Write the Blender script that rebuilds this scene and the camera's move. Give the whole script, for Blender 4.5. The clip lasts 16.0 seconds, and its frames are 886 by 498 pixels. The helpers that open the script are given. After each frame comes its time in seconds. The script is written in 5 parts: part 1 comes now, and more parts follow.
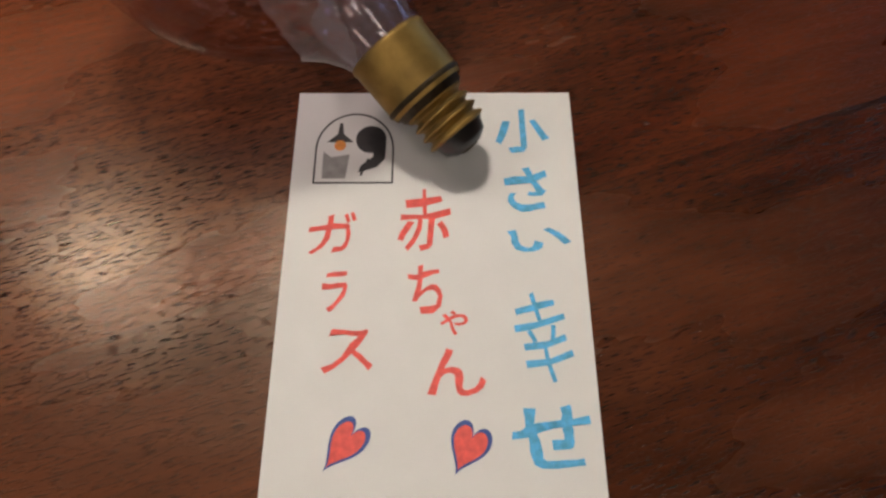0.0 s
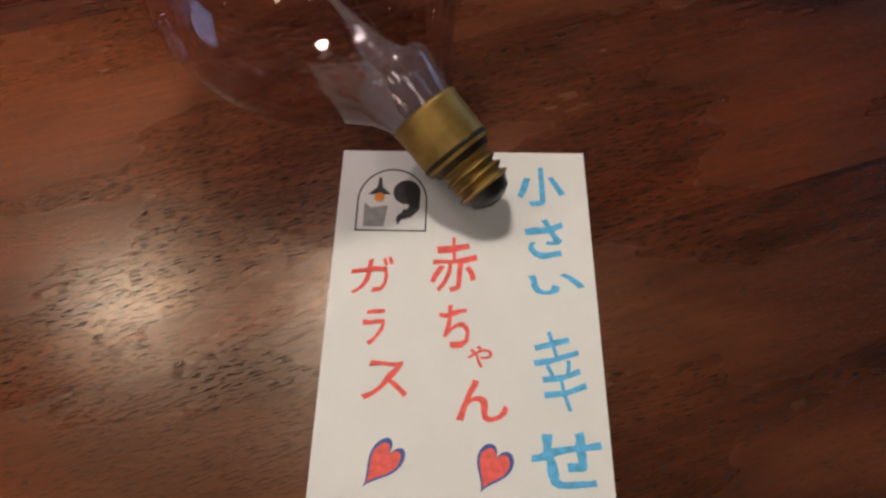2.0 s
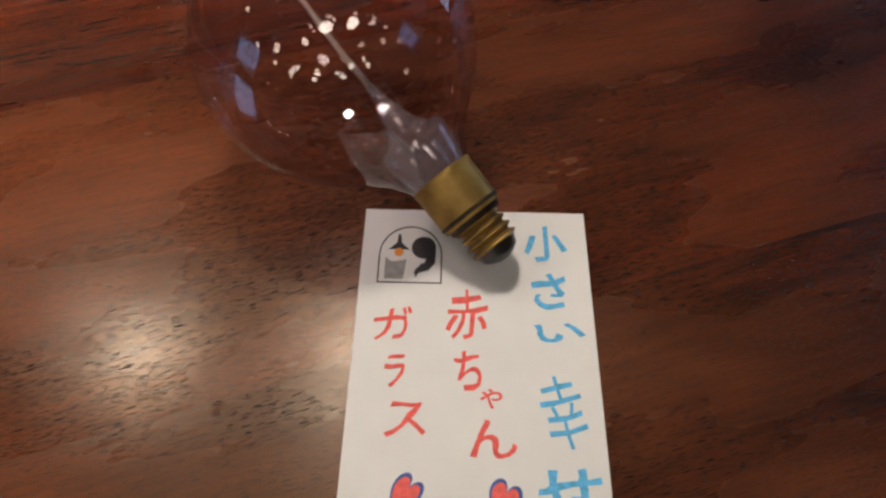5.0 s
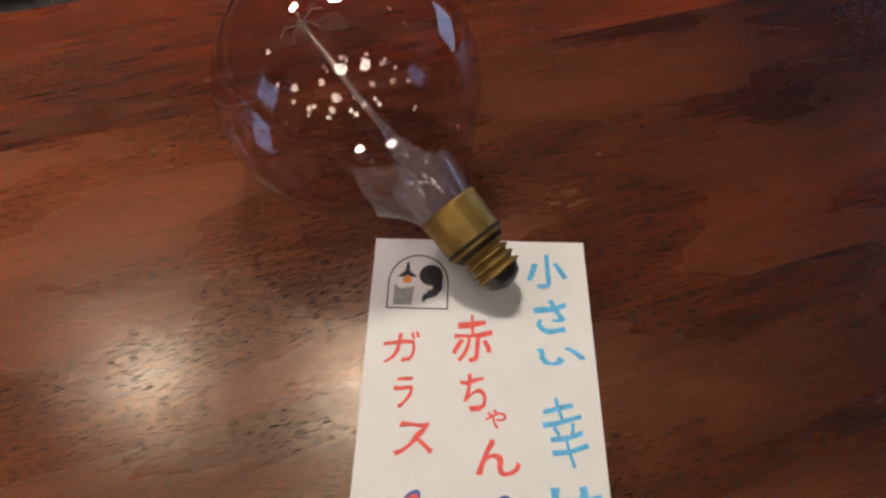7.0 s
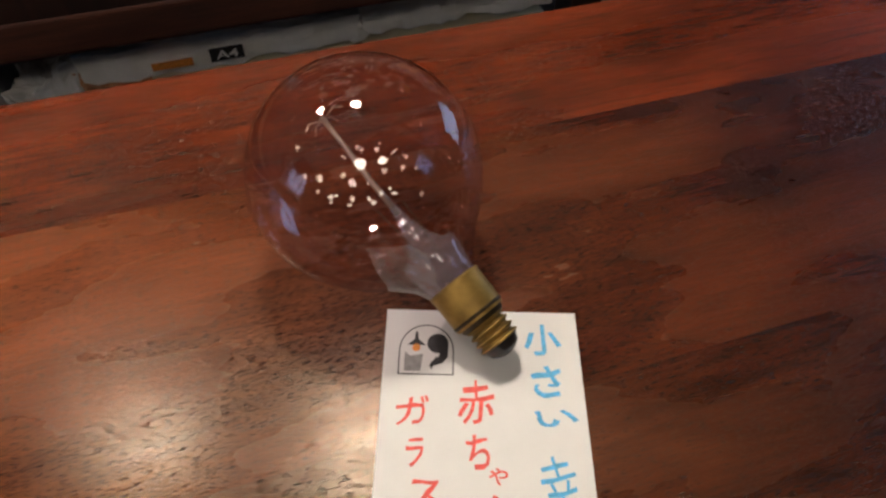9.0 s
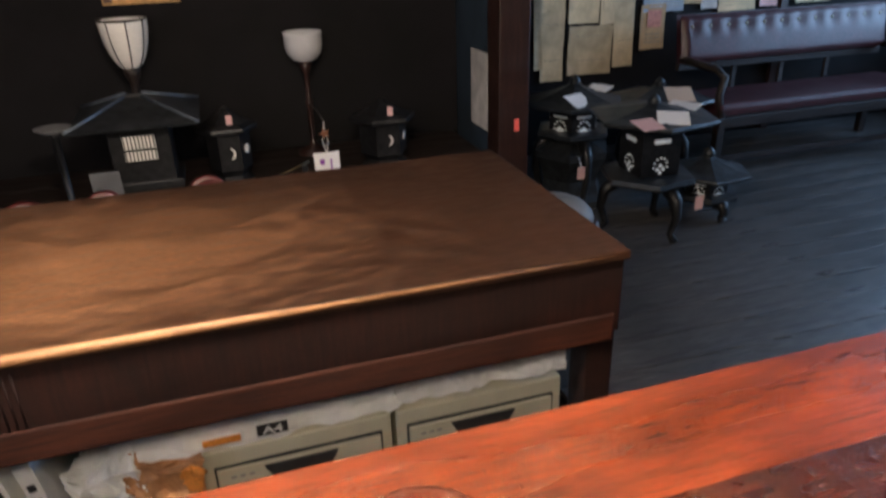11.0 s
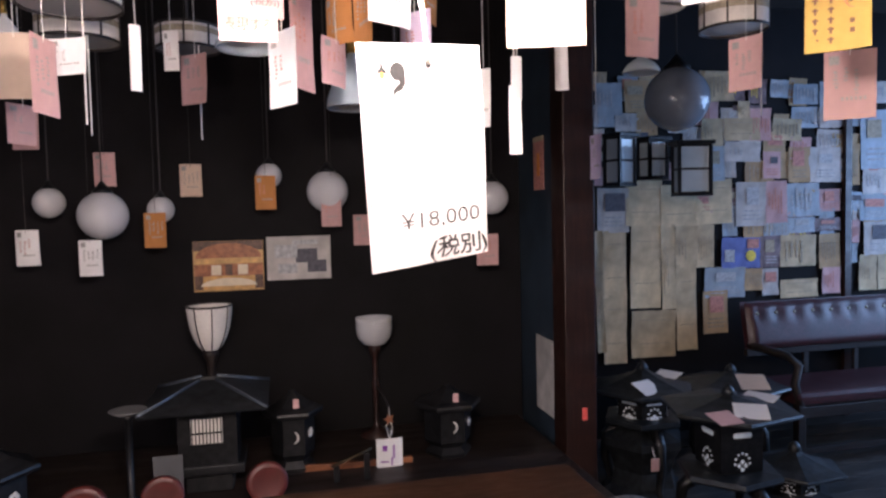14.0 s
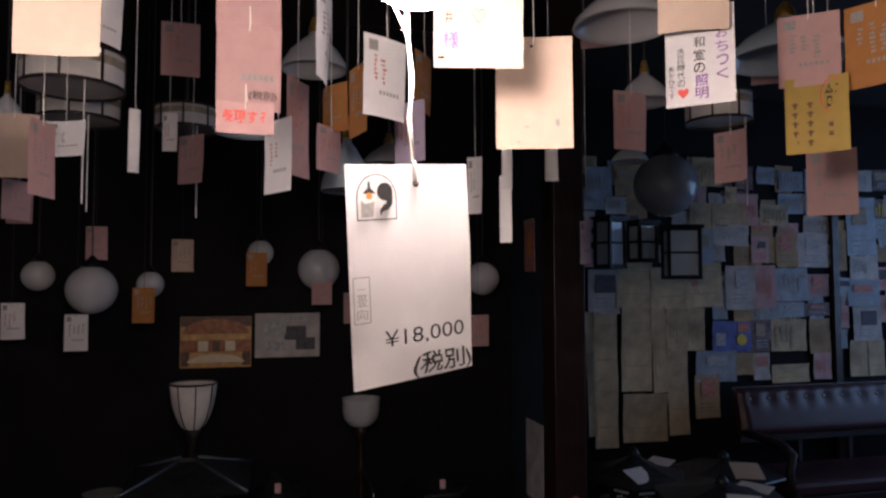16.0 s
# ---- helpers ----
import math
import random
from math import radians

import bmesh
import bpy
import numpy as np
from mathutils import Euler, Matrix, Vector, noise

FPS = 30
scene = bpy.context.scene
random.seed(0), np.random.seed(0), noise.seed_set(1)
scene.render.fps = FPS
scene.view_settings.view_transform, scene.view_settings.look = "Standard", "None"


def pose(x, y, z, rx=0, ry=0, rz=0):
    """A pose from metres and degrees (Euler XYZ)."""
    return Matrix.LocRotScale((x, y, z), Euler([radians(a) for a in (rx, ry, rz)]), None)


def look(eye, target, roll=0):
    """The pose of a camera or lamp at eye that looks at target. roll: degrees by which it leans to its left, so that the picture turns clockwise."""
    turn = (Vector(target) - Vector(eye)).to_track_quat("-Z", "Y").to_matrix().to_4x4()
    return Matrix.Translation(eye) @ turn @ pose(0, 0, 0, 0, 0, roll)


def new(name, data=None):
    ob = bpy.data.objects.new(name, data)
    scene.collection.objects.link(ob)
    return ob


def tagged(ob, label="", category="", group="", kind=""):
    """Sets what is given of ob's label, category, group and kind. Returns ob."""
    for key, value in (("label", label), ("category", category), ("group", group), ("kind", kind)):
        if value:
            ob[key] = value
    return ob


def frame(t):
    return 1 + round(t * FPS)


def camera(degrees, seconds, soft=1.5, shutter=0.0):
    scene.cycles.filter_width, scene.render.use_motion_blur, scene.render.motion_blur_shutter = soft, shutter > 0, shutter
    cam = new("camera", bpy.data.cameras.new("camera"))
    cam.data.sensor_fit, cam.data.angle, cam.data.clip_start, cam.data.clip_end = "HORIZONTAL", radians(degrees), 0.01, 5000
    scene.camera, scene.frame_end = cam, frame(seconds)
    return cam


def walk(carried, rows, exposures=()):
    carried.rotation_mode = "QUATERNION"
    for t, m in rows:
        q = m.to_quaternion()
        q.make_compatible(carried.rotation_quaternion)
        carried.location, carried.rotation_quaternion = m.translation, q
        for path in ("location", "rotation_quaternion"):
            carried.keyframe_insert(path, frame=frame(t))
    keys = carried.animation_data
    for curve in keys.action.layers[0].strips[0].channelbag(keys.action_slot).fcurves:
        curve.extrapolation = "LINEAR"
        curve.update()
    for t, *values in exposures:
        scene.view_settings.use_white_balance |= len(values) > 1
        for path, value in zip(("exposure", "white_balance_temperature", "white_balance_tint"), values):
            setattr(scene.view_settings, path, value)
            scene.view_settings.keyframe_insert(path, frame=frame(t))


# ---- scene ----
TOP = 0.9  # height of the red table

PATH = [
    (0, (-0.0028, -0.1712, 1.1101), (0.1360, 0.2317, 0.2055), -0.08),
    (0.5, (-0.0043, -0.1702, 1.1158), (0.1338, 0.2430, 0.2157), -0.25),
    (1, (-0.0082, -0.1728, 1.1243), (0.1328, 0.2571, 0.2325), -0.18),
    (1.5, (-0.0109, -0.1776, 1.1305), (0.1311, 0.2679, 0.2466), -0.40),
    (2, (-0.0138, -0.1816, 1.1359), (0.1308, 0.2793, 0.2603), -0.44),
    (2.5, (-0.0157, -0.1819, 1.1431), (0.1283, 0.2799, 0.2678), -0.47),
    (3, (-0.0169, -0.1838, 1.1461), (0.1299, 0.2910, 0.2783), -0.59),
    (3.5, (-0.0187, -0.1862, 1.1491), (0.1323, 0.3010, 0.2889), -0.44),
    (4, (-0.0212, -0.1869, 1.1528), (0.1395, 0.3088, 0.2994), 0.40),
    (6.5, (-0.0274, -0.1972, 1.1721), (0.1444, 0.3410, 0.3470), 0.30),
    (7, (-0.0289, -0.1989, 1.1739), (0.1444, 0.3496, 0.3559), 0.18),
    (7.5, (-0.0324, -0.2010, 1.1793), (0.1442, 0.3529, 0.3657), 0.61),
    (8, (-0.0367, -0.2042, 1.1883), (0.1470, 0.3579, 0.3819), 1.13),
    (8.2, (-0.0380, -0.2058, 1.1938), (0.1512, 0.3637, 0.3938), 1.29),
    (9.3, (-0.0409, -0.2085, 1.2165), (0.1667, 0.4041, 0.4539), 0.91),
    (9.8, (-0.0426, -0.2101, 1.2302), (0.1748, 0.4241, 0.4882), 0.67),
    (10.3, (-0.0470, -0.2175, 1.2425), (0.1990, 0.4836, 0.5732), 0.34),
    (10.4, (-0.0486, -0.2198, 1.2515), (0.2020, 0.5194, 0.6263), -0.46),
    (10.5, (-0.0506, -0.2220, 1.2610), (0.2057, 0.5548, 0.6857), -0.70),
    (10.6, (-0.0530, -0.2220, 1.2690), (0.2088, 0.5844, 0.7388), -1.09),
    (11, (-0.0625, -0.2203, 1.2985), (0.2081, 0.6476, 0.8822), -1.65),
    (11.5, (-0.0734, -0.2141, 1.3222), (0.1893, 0.7002, 1.0137), -2.38),
    (12, (-0.0769, -0.2051, 1.3369), (0.1779, 0.7339, 1.1058), -2.63),
    (12.5, (-0.0803, -0.1927, 1.3517), (0.1620, 0.7606, 1.1713), -2.48),
    (13, (-0.0776, -0.1841, 1.3601), (0.1558, 0.7797, 1.2314), -2.18),
    (13.5, (-0.0764, -0.1773, 1.3779), (0.1500, 0.7929, 1.2919), -1.71),
    (14, (-0.0759, -0.1765, 1.3804), (0.1483, 0.7966, 1.3280), -1.29),
    (14.5, (-0.0744, -0.1767, 1.3842), (0.1477, 0.7977, 1.3496), -0.95),
    (15, (-0.0706, -0.1757, 1.3930), (0.1573, 0.7979, 1.3825), -0.49),
    (15.5, (-0.0702, -0.1765, 1.4029), (0.1654, 0.7950, 1.4286), -0.21),
    (16, (-0.0707, -0.1788, 1.4101), (0.1659, 0.7914, 1.4624), -0.16),
]

cam = camera(65.0, 16.0, soft=2.5, shutter=0.35)
walk(cam, [(t, look(eye, target, roll)) for t, eye, target, roll in PATH],
     exposures=[(0, -1.92, 6050, 11), (6.5, -1.80, 6050, 11), (8.2, -1.60, 6050, 11), (10.3, -0.85, 6500, 10), (10.6, -0.35, 6500, 10), (11, 0.5, 6500, 12), (11.3, 1.15, 6500, 15), (11.6, 1.4, 6300, 18), (12, 1.5, 6200, 20), (13, 1.65, 6100, 24),
                (13.5, 1.15, 6100, 23), (14, 0.35, 6100, 23), (14.5, -0.3, 6100, 23), (15, -0.98, 6200, 24), (16, -1.72, 6200, 24)])

# ---- world and daylight ----
world = bpy.data.worlds.new("sky")
scene.world = world
world.use_nodes = True
wn = world.node_tree.nodes
sky = wn.new("ShaderNodeTexSky")
sky.sky_type, sky.sun_disc = "NISHITA", False
sky.sun_elevation, sky.sun_rotation = radians(35), radians(200)
world.node_tree.links.new(sky.outputs[0], wn["Background"].inputs[0])
wn["Background"].inputs[1].default_value = 0.1

DAY = 98.0     # watts of skylight in the window by the bench
DAY_LEFT = 12.0
BULB = 680.0   # radiance of the lit globe over the tag
SIDE_BULB = 310.0
FAR_BULB = 27.0
# radiance of the two unseen fill globes added behind the camera
FILL_RADIANCE = 46.0


def daylight(name, m, w, h, watts, color):
    lamp = bpy.data.lights.new(name, "AREA")
    lamp.shape, lamp.size, lamp.size_y, lamp.energy, lamp.color = "RECTANGLE", w, h, watts, color
    ob = new(name, lamp)
    ob.matrix_world = m
    return ob


daylight("window_daylight", look((5.2, 2.0, 1.5), (2.4, 2.4, 0.8)), 2.5, 1.4, DAY, (0.36, 0.62, 1.0))
daylight("window_daylight", look((-2.85, -0.4, 1.7), (0, 0.6, 1.0)), 0.9, 0.7, DAY_LEFT, (0.30, 0.55, 1.0))


# ---- materials ----
def mat(name, color, rough=0.5, metal=0.0, vary=0.25, scale=30.0, bump=0.0, bump_scale=120.0, stretch=(1, 1, 1), stain=0.0, spec=0.5, random_tint=0.0, bump_dist=0.001):
    m = bpy.data.materials.new(name)
    m.use_nodes = True
    nt = m.node_tree
    b = nt.nodes["Principled BSDF"]
    b.inputs["Metallic"].default_value = metal
    b.inputs["Specular IOR Level"].default_value = spec
    co = nt.nodes.new("ShaderNodeTexCoord")
    mp = nt.nodes.new("ShaderNodeMapping")
    mp.inputs["Scale"].default_value = stretch
    nt.links.new(co.outputs["Object"], mp.inputs[0])
    n1 = nt.nodes.new("ShaderNodeTexNoise")
    n1.inputs["Scale"].default_value, n1.inputs["Detail"].default_value = scale, 8
    nt.links.new(mp.outputs[0], n1.inputs[0])
    n2 = nt.nodes.new("ShaderNodeTexNoise")
    n2.inputs["Scale"].default_value, n2.inputs["Detail"].default_value = scale / 9, 4
    nt.links.new(co.outputs["Object"], n2.inputs[0])
    ramp = nt.nodes.new("ShaderNodeValToRGB")
    lo = [max(c * (1 - vary), 0) for c in color]
    hi = [min(c * (1 + vary), 1) for c in color]
    ramp.color_ramp.elements[0].position, ramp.color_ramp.elements[1].position = 0.3, 0.7
    ramp.color_ramp.elements[0].color, ramp.color_ramp.elements[1].color = (*lo, 1), (*hi, 1)
    nt.links.new(n1.outputs[0], ramp.inputs[0])
    mix = nt.nodes.new("ShaderNodeMix")
    mix.data_type, mix.blend_type = "RGBA", "MULTIPLY"
    mix.inputs[0].default_value = 1.0
    r2 = nt.nodes.new("ShaderNodeValToRGB")
    k = 1 - stain
    r2.color_ramp.elements[0].position, r2.color_ramp.elements[1].position = 0.35, 0.65
    r2.color_ramp.elements[0].color, r2.color_ramp.elements[1].color = (k, k, k, 1), (1, 1, 1, 1)
    nt.links.new(n2.outputs[0], r2.inputs[0])
    nt.links.new(ramp.outputs[0], mix.inputs[6])
    nt.links.new(r2.outputs[0], mix.inputs[7])
    last = mix.outputs[2]
    if random_tint:
        info = nt.nodes.new("ShaderNodeObjectInfo")
        hsv = nt.nodes.new("ShaderNodeHueSaturation")
        mr = nt.nodes.new("ShaderNodeMapRange")
        mr.inputs["To Min"].default_value, mr.inputs["To Max"].default_value = 1 - random_tint, 1 + random_tint
        nt.links.new(info.outputs["Random"], mr.inputs[0])
        nt.links.new(mr.outputs[0], hsv.inputs["Value"])
        nt.links.new(last, hsv.inputs["Color"])
        last = hsv.outputs[0]
    nt.links.new(last, b.inputs["Base Color"])
    mr2 = nt.nodes.new("ShaderNodeMapRange")
    mr2.inputs["To Min"].default_value, mr2.inputs["To Max"].default_value = max(rough * 0.75, 0.02), min(rough * 1.3, 1)
    nt.links.new(n2.outputs[0], mr2.inputs[0])
    nt.links.new(mr2.outputs[0], b.inputs["Roughness"])
    if bump:
        n3 = nt.nodes.new("ShaderNodeTexNoise")
        n3.inputs["Scale"].default_value, n3.inputs["Detail"].default_value = bump_scale, 6
        nt.links.new(mp.outputs[0], n3.inputs[0])
        bp = nt.nodes.new("ShaderNodeBump")
        bp.inputs["Strength"].default_value, bp.inputs["Distance"].default_value = bump, bump_dist
        nt.links.new(n3.outputs[0], bp.inputs["Height"])
        nt.links.new(bp.outputs[0], b.inputs["Normal"])
    return m


def wood(name, dark, light, rough, grain=(1, 14, 14), scale=9.0, bump=0.35, worn=None, coat=0.0, pore=1.0, mottle=0.45, spec=0.5, fine_bump=0.5, figure=0.45, patch=(0.45, 3.2, 3.2), tone_oval=None, ragged=0.8, scuff=0.35, amber=(1, 1, 1), dash=(120, 1300, 1300)):
    """Lacquered wood with figure, fine pores and paler patches, its grain along x."""
    m = bpy.data.materials.new(name)
    m.use_nodes = True
    nt = m.node_tree
    link = nt.links.new
    b = nt.nodes["Principled BSDF"]
    co = nt.nodes.new("ShaderNodeTexCoord")
    mp = nt.nodes.new("ShaderNodeMapping")
    mp.inputs["Scale"].default_value = grain
    link(co.outputs["Object"], mp.inputs[0])
    warp = nt.nodes.new("ShaderNodeTexNoise")
    warp.inputs["Scale"].default_value, warp.inputs["Detail"].default_value, warp.inputs["Distortion"].default_value = scale * 0.35, 6, 2.4
    link(mp.outputs[0], warp.inputs[0])
    fine = nt.nodes.new("ShaderNodeTexNoise")
    fine.inputs["Scale"].default_value, fine.inputs["Detail"].default_value = scale * 2.5, 10
    link(mp.outputs[0], fine.inputs[0])
    spots = nt.nodes.new("ShaderNodeTexNoise")
    spots.inputs["Scale"].default_value, spots.inputs["Detail"].default_value = 5.0, (4 if tone_oval else 9)
    mp4 = nt.nodes.new("ShaderNodeMapping")
    mp4.inputs["Scale"].default_value = patch
    link(co.outputs["Object"], mp4.inputs[0])
    link(mp4.outputs[0], spots.inputs[0])
    mixf = nt.nodes.new("ShaderNodeMix")
    mixf.inputs[0].default_value = figure
    link(warp.outputs[0], mixf.inputs[2])
    link(fine.outputs[0], mixf.inputs[3])
    ramp = nt.nodes.new("ShaderNodeValToRGB")
    e = ramp.color_ramp.elements
    e[0].position, e[1].position = 0.36, 0.62
    e[0].color, e[1].color = (*dark, 1), (*light, 1)
    link(mixf.outputs[0], ramp.inputs[0])
    last = ramp.outputs[0]
    if worn:
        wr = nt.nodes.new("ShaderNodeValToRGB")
        wr.color_ramp.elements[0].position, wr.color_ramp.elements[1].position = (0.34, 0.80) if tone_oval else (0.48, 0.70)
        if tone_oval:
            # the paler tone fills an oval with a ragged rim and fades to dark outside
            ox, oy, rx, ry = tone_oval
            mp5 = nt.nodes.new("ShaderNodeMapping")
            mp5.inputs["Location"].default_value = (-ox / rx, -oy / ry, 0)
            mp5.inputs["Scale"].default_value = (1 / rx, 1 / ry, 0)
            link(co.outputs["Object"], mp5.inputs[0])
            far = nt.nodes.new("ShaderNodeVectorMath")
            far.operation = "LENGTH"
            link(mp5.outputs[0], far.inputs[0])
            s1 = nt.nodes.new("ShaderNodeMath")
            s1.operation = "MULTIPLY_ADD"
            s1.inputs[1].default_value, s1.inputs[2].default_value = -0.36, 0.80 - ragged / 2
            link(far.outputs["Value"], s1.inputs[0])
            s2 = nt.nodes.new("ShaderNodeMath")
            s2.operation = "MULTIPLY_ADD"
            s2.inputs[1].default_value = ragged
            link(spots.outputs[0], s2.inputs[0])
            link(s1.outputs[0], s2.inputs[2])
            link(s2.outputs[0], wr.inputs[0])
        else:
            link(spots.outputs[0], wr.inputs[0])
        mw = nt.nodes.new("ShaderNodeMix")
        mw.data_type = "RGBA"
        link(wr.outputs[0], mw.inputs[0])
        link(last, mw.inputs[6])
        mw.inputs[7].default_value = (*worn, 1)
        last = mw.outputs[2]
        # finer scuffing over the worn part
        sc = nt.nodes.new("ShaderNodeMapRange")
        sc.inputs["From Min"].default_value, sc.inputs["From Max"].default_value = 0.3, 0.7
        sc.inputs["To Min"].default_value, sc.inputs["To Max"].default_value = 1 - scuff, 1 + scuff * 0.6
        link(fine.outputs[0], sc.inputs[0])
        ms = nt.nodes.new("ShaderNodeMix")
        ms.data_type, ms.blend_type = "RGBA", "MULTIPLY"
        ms.inputs[0].default_value = 1.0
        link(last, ms.inputs[6])
        link(sc.outputs[0], ms.inputs[7])
        last = ms.outputs[2]
    blotch = nt.nodes.new("ShaderNodeTexNoise")
    blotch.inputs["Scale"].default_value, blotch.inputs["Detail"].default_value, blotch.inputs["Distortion"].default_value = 9.0, 7, 0.6
    mp3 = nt.nodes.new("ShaderNodeMapping")
    mp3.inputs["Scale"].default_value = (0.6, 1.6, 1.6)
    link(co.outputs["Object"], mp3.inputs[0])
    link(mp3.outputs[0], blotch.inputs[0])
    br = nt.nodes.new("ShaderNodeValToRGB")
    br.color_ramp.elements[0].position, br.color_ramp.elements[1].position = 0.34, 0.66
    br.color_ramp.elements[0].color, br.color_ramp.elements[1].color = (1 - mottle, 1 - mottle, 1 - mottle, 1), (1, 1, 1, 1)
    link(blotch.outputs[0], br.inputs[0])
    mb = nt.nodes.new("ShaderNodeMix")
    mb.data_type, mb.blend_type = "RGBA", "MULTIPLY"
    mb.inputs[0].default_value = 1.0
    link(last, mb.inputs[6])
    link(br.outputs[0], mb.inputs[7])
    last = mb.outputs[2]
    # pores: short dark dashes along the grain
    mp2 = nt.nodes.new("ShaderNodeMapping")
    mp2.inputs["Scale"].default_value = dash
    link(co.outputs["Object"], mp2.inputs[0])
    pores = nt.nodes.new("ShaderNodeTexNoise")
    pores.inputs["Scale"].default_value, pores.inputs["Detail"].default_value = 1.0, 3
    link(mp2.outputs[0], pores.inputs[0])
    pr = nt.nodes.new("ShaderNodeValToRGB")
    pr.color_ramp.elements[0].position, pr.color_ramp.elements[1].position = 0.37, 0.46
    d = 1 - 0.5 * pore
    pr.color_ramp.elements[0].color = (d, d, d, 1)
    link(pores.outputs[0], pr.inputs[0])
    mm = nt.nodes.new("ShaderNodeMix")
    mm.data_type, mm.blend_type = "RGBA", "MULTIPLY"
    mm.inputs[0].default_value = 1.0
    link(last, mm.inputs[6])
    link(pr.outputs[0], mm.inputs[7])
    link(mm.outputs[2], b.inputs["Base Color"])
    rr = nt.nodes.new("ShaderNodeMapRange")
    rr.inputs["From Min"].default_value, rr.inputs["From Max"].default_value = 0.3, 0.7
    rr.inputs["To Min"].default_value, rr.inputs["To Max"].default_value = rough * 0.8, rough * 1.35
    link(spots.outputs[0], rr.inputs[0])
    link(rr.outputs[0], b.inputs["Roughness"])
    b.inputs["Coat Weight"].default_value = coat
    b.inputs["Specular IOR Level"].default_value = spec
    b.inputs["Specular Tint"].default_value = (*amber, 1)
    b.inputs["Coat Roughness"].default_value = rough * 0.6
    add = nt.nodes.new("ShaderNodeMath")
    add.operation = "MULTIPLY_ADD"
    add.inputs[1].default_value = fine_bump
    link(fine.outputs[0], add.inputs[0])
    link(pr.outputs[0], add.inputs[2])
    bp = nt.nodes.new("ShaderNodeBump")
    bp.inputs["Strength"].default_value, bp.inputs["Distance"].default_value = bump, 0.0006
    link(add.outputs[0], bp.inputs["Height"])
    link(bp.outputs[0], b.inputs["Normal"])
    return m


def glow(name, color, strength):
    m = bpy.data.materials.new(name)
    m.use_nodes = True
    nt = m.node_tree
    nt.nodes.remove(nt.nodes["Principled BSDF"])
    em = nt.nodes.new("ShaderNodeEmission")
    em.inputs[0].default_value, em.inputs[1].default_value = (*color, 1), strength
    nt.links.new(em.outputs[0], nt.nodes["Material Output"].inputs[0])
    return m


def clear_glass(name, tint, rough=0.0, ior=1.5, bloom=0.0, bend=0.0):
    """A thin glass skin: it lets light straight through and mirrors by Fresnel."""
    m = bpy.data.materials.new(name)
    m.use_nodes = True
    nt = m.node_tree
    nt.nodes.remove(nt.nodes["Principled BSDF"])
    tr = nt.nodes.new("ShaderNodeBsdfTransparent")
    tr.inputs[0].default_value = (*tint, 1)
    gl = nt.nodes.new("ShaderNodeBsdfGlossy")
    gl.inputs["Roughness"].default_value = rough
    through_glass = tr.outputs[0]
    if bend:
        # part of the light is bent aside by the uneven wall, so the glass throws a shadow
        rf = nt.nodes.new("ShaderNodeBsdfRefraction")
        rf.inputs["Color"].default_value = (*tint, 1)
        rf.inputs["Roughness"].default_value, rf.inputs["IOR"].default_value = 0.0, 1.005
        mb = nt.nodes.new("ShaderNodeMixShader")
        mb.inputs[0].default_value = bend
        nt.links.new(tr.outputs[0], mb.inputs[1])
        nt.links.new(rf.outputs[0], mb.inputs[2])
        through_glass = mb.outputs[0]
        co = nt.nodes.new("ShaderNodeTexCoord")
        wav = nt.nodes.new("ShaderNodeTexNoise")
        wav.inputs["Scale"].default_value, wav.inputs["Detail"].default_value = 38.0, 2
        nt.links.new(co.outputs["Object"], wav.inputs[0])
        bp = nt.nodes.new("ShaderNodeBump")
        bp.inputs["Strength"].default_value, bp.inputs["Distance"].default_value = 0.35, 0.0015
        nt.links.new(wav.outputs[0], bp.inputs["Height"])
        nt.links.new(bp.outputs[0], gl.inputs["Normal"])
    lw = nt.nodes.new("ShaderNodeLayerWeight")
    lw.inputs[0].default_value = 0.5
    pw = nt.nodes.new("ShaderNodeMath")
    pw.operation = "POWER"
    pw.inputs[1].default_value = 4.0
    nt.links.new(lw.outputs["Facing"], pw.inputs[0])
    fr = nt.nodes.new("ShaderNodeMapRange")
    f0 = ((ior - 1) / (ior + 1)) ** 2
    fr.inputs["To Min"].default_value, fr.inputs["To Max"].default_value = f0, 0.75
    nt.links.new(pw.outputs[0], fr.inputs[0])
    mx = nt.nodes.new("ShaderNodeMixShader")
    nt.links.new(fr.outputs[0], mx.inputs[0])
    nt.links.new(through_glass, mx.inputs[1])
    nt.links.new(gl.outputs[0], mx.inputs[2])
    last = mx.outputs[0]
    if bloom:
        df = nt.nodes.new("ShaderNodeBsdfDiffuse")
        df.inputs[0].default_value = (0.80, 0.76, 0.78, 1)
        m2 = nt.nodes.new("ShaderNodeMixShader")
        m2.inputs[0].default_value = bloom
        nt.links.new(last, m2.inputs[1])
        nt.links.new(df.outputs[0], m2.inputs[2])
        last = m2.outputs[0]
    nt.links.new(last, nt.nodes["Material Output"].inputs[0])
    return m


RED_WOOD = wood("red_lacquered_wood", (0.055, 0.0100, 0.0042), (0.205, 0.0340, 0.0090), 0.25, grain=(1.6, 15, 15), spec=0.55, mottle=0.5, bump=0.5, pore=0.9, fine_bump=0.14, figure=0.5, amber=(1.0, 0.82, 0.62), dash=(190, 1600, 1600))


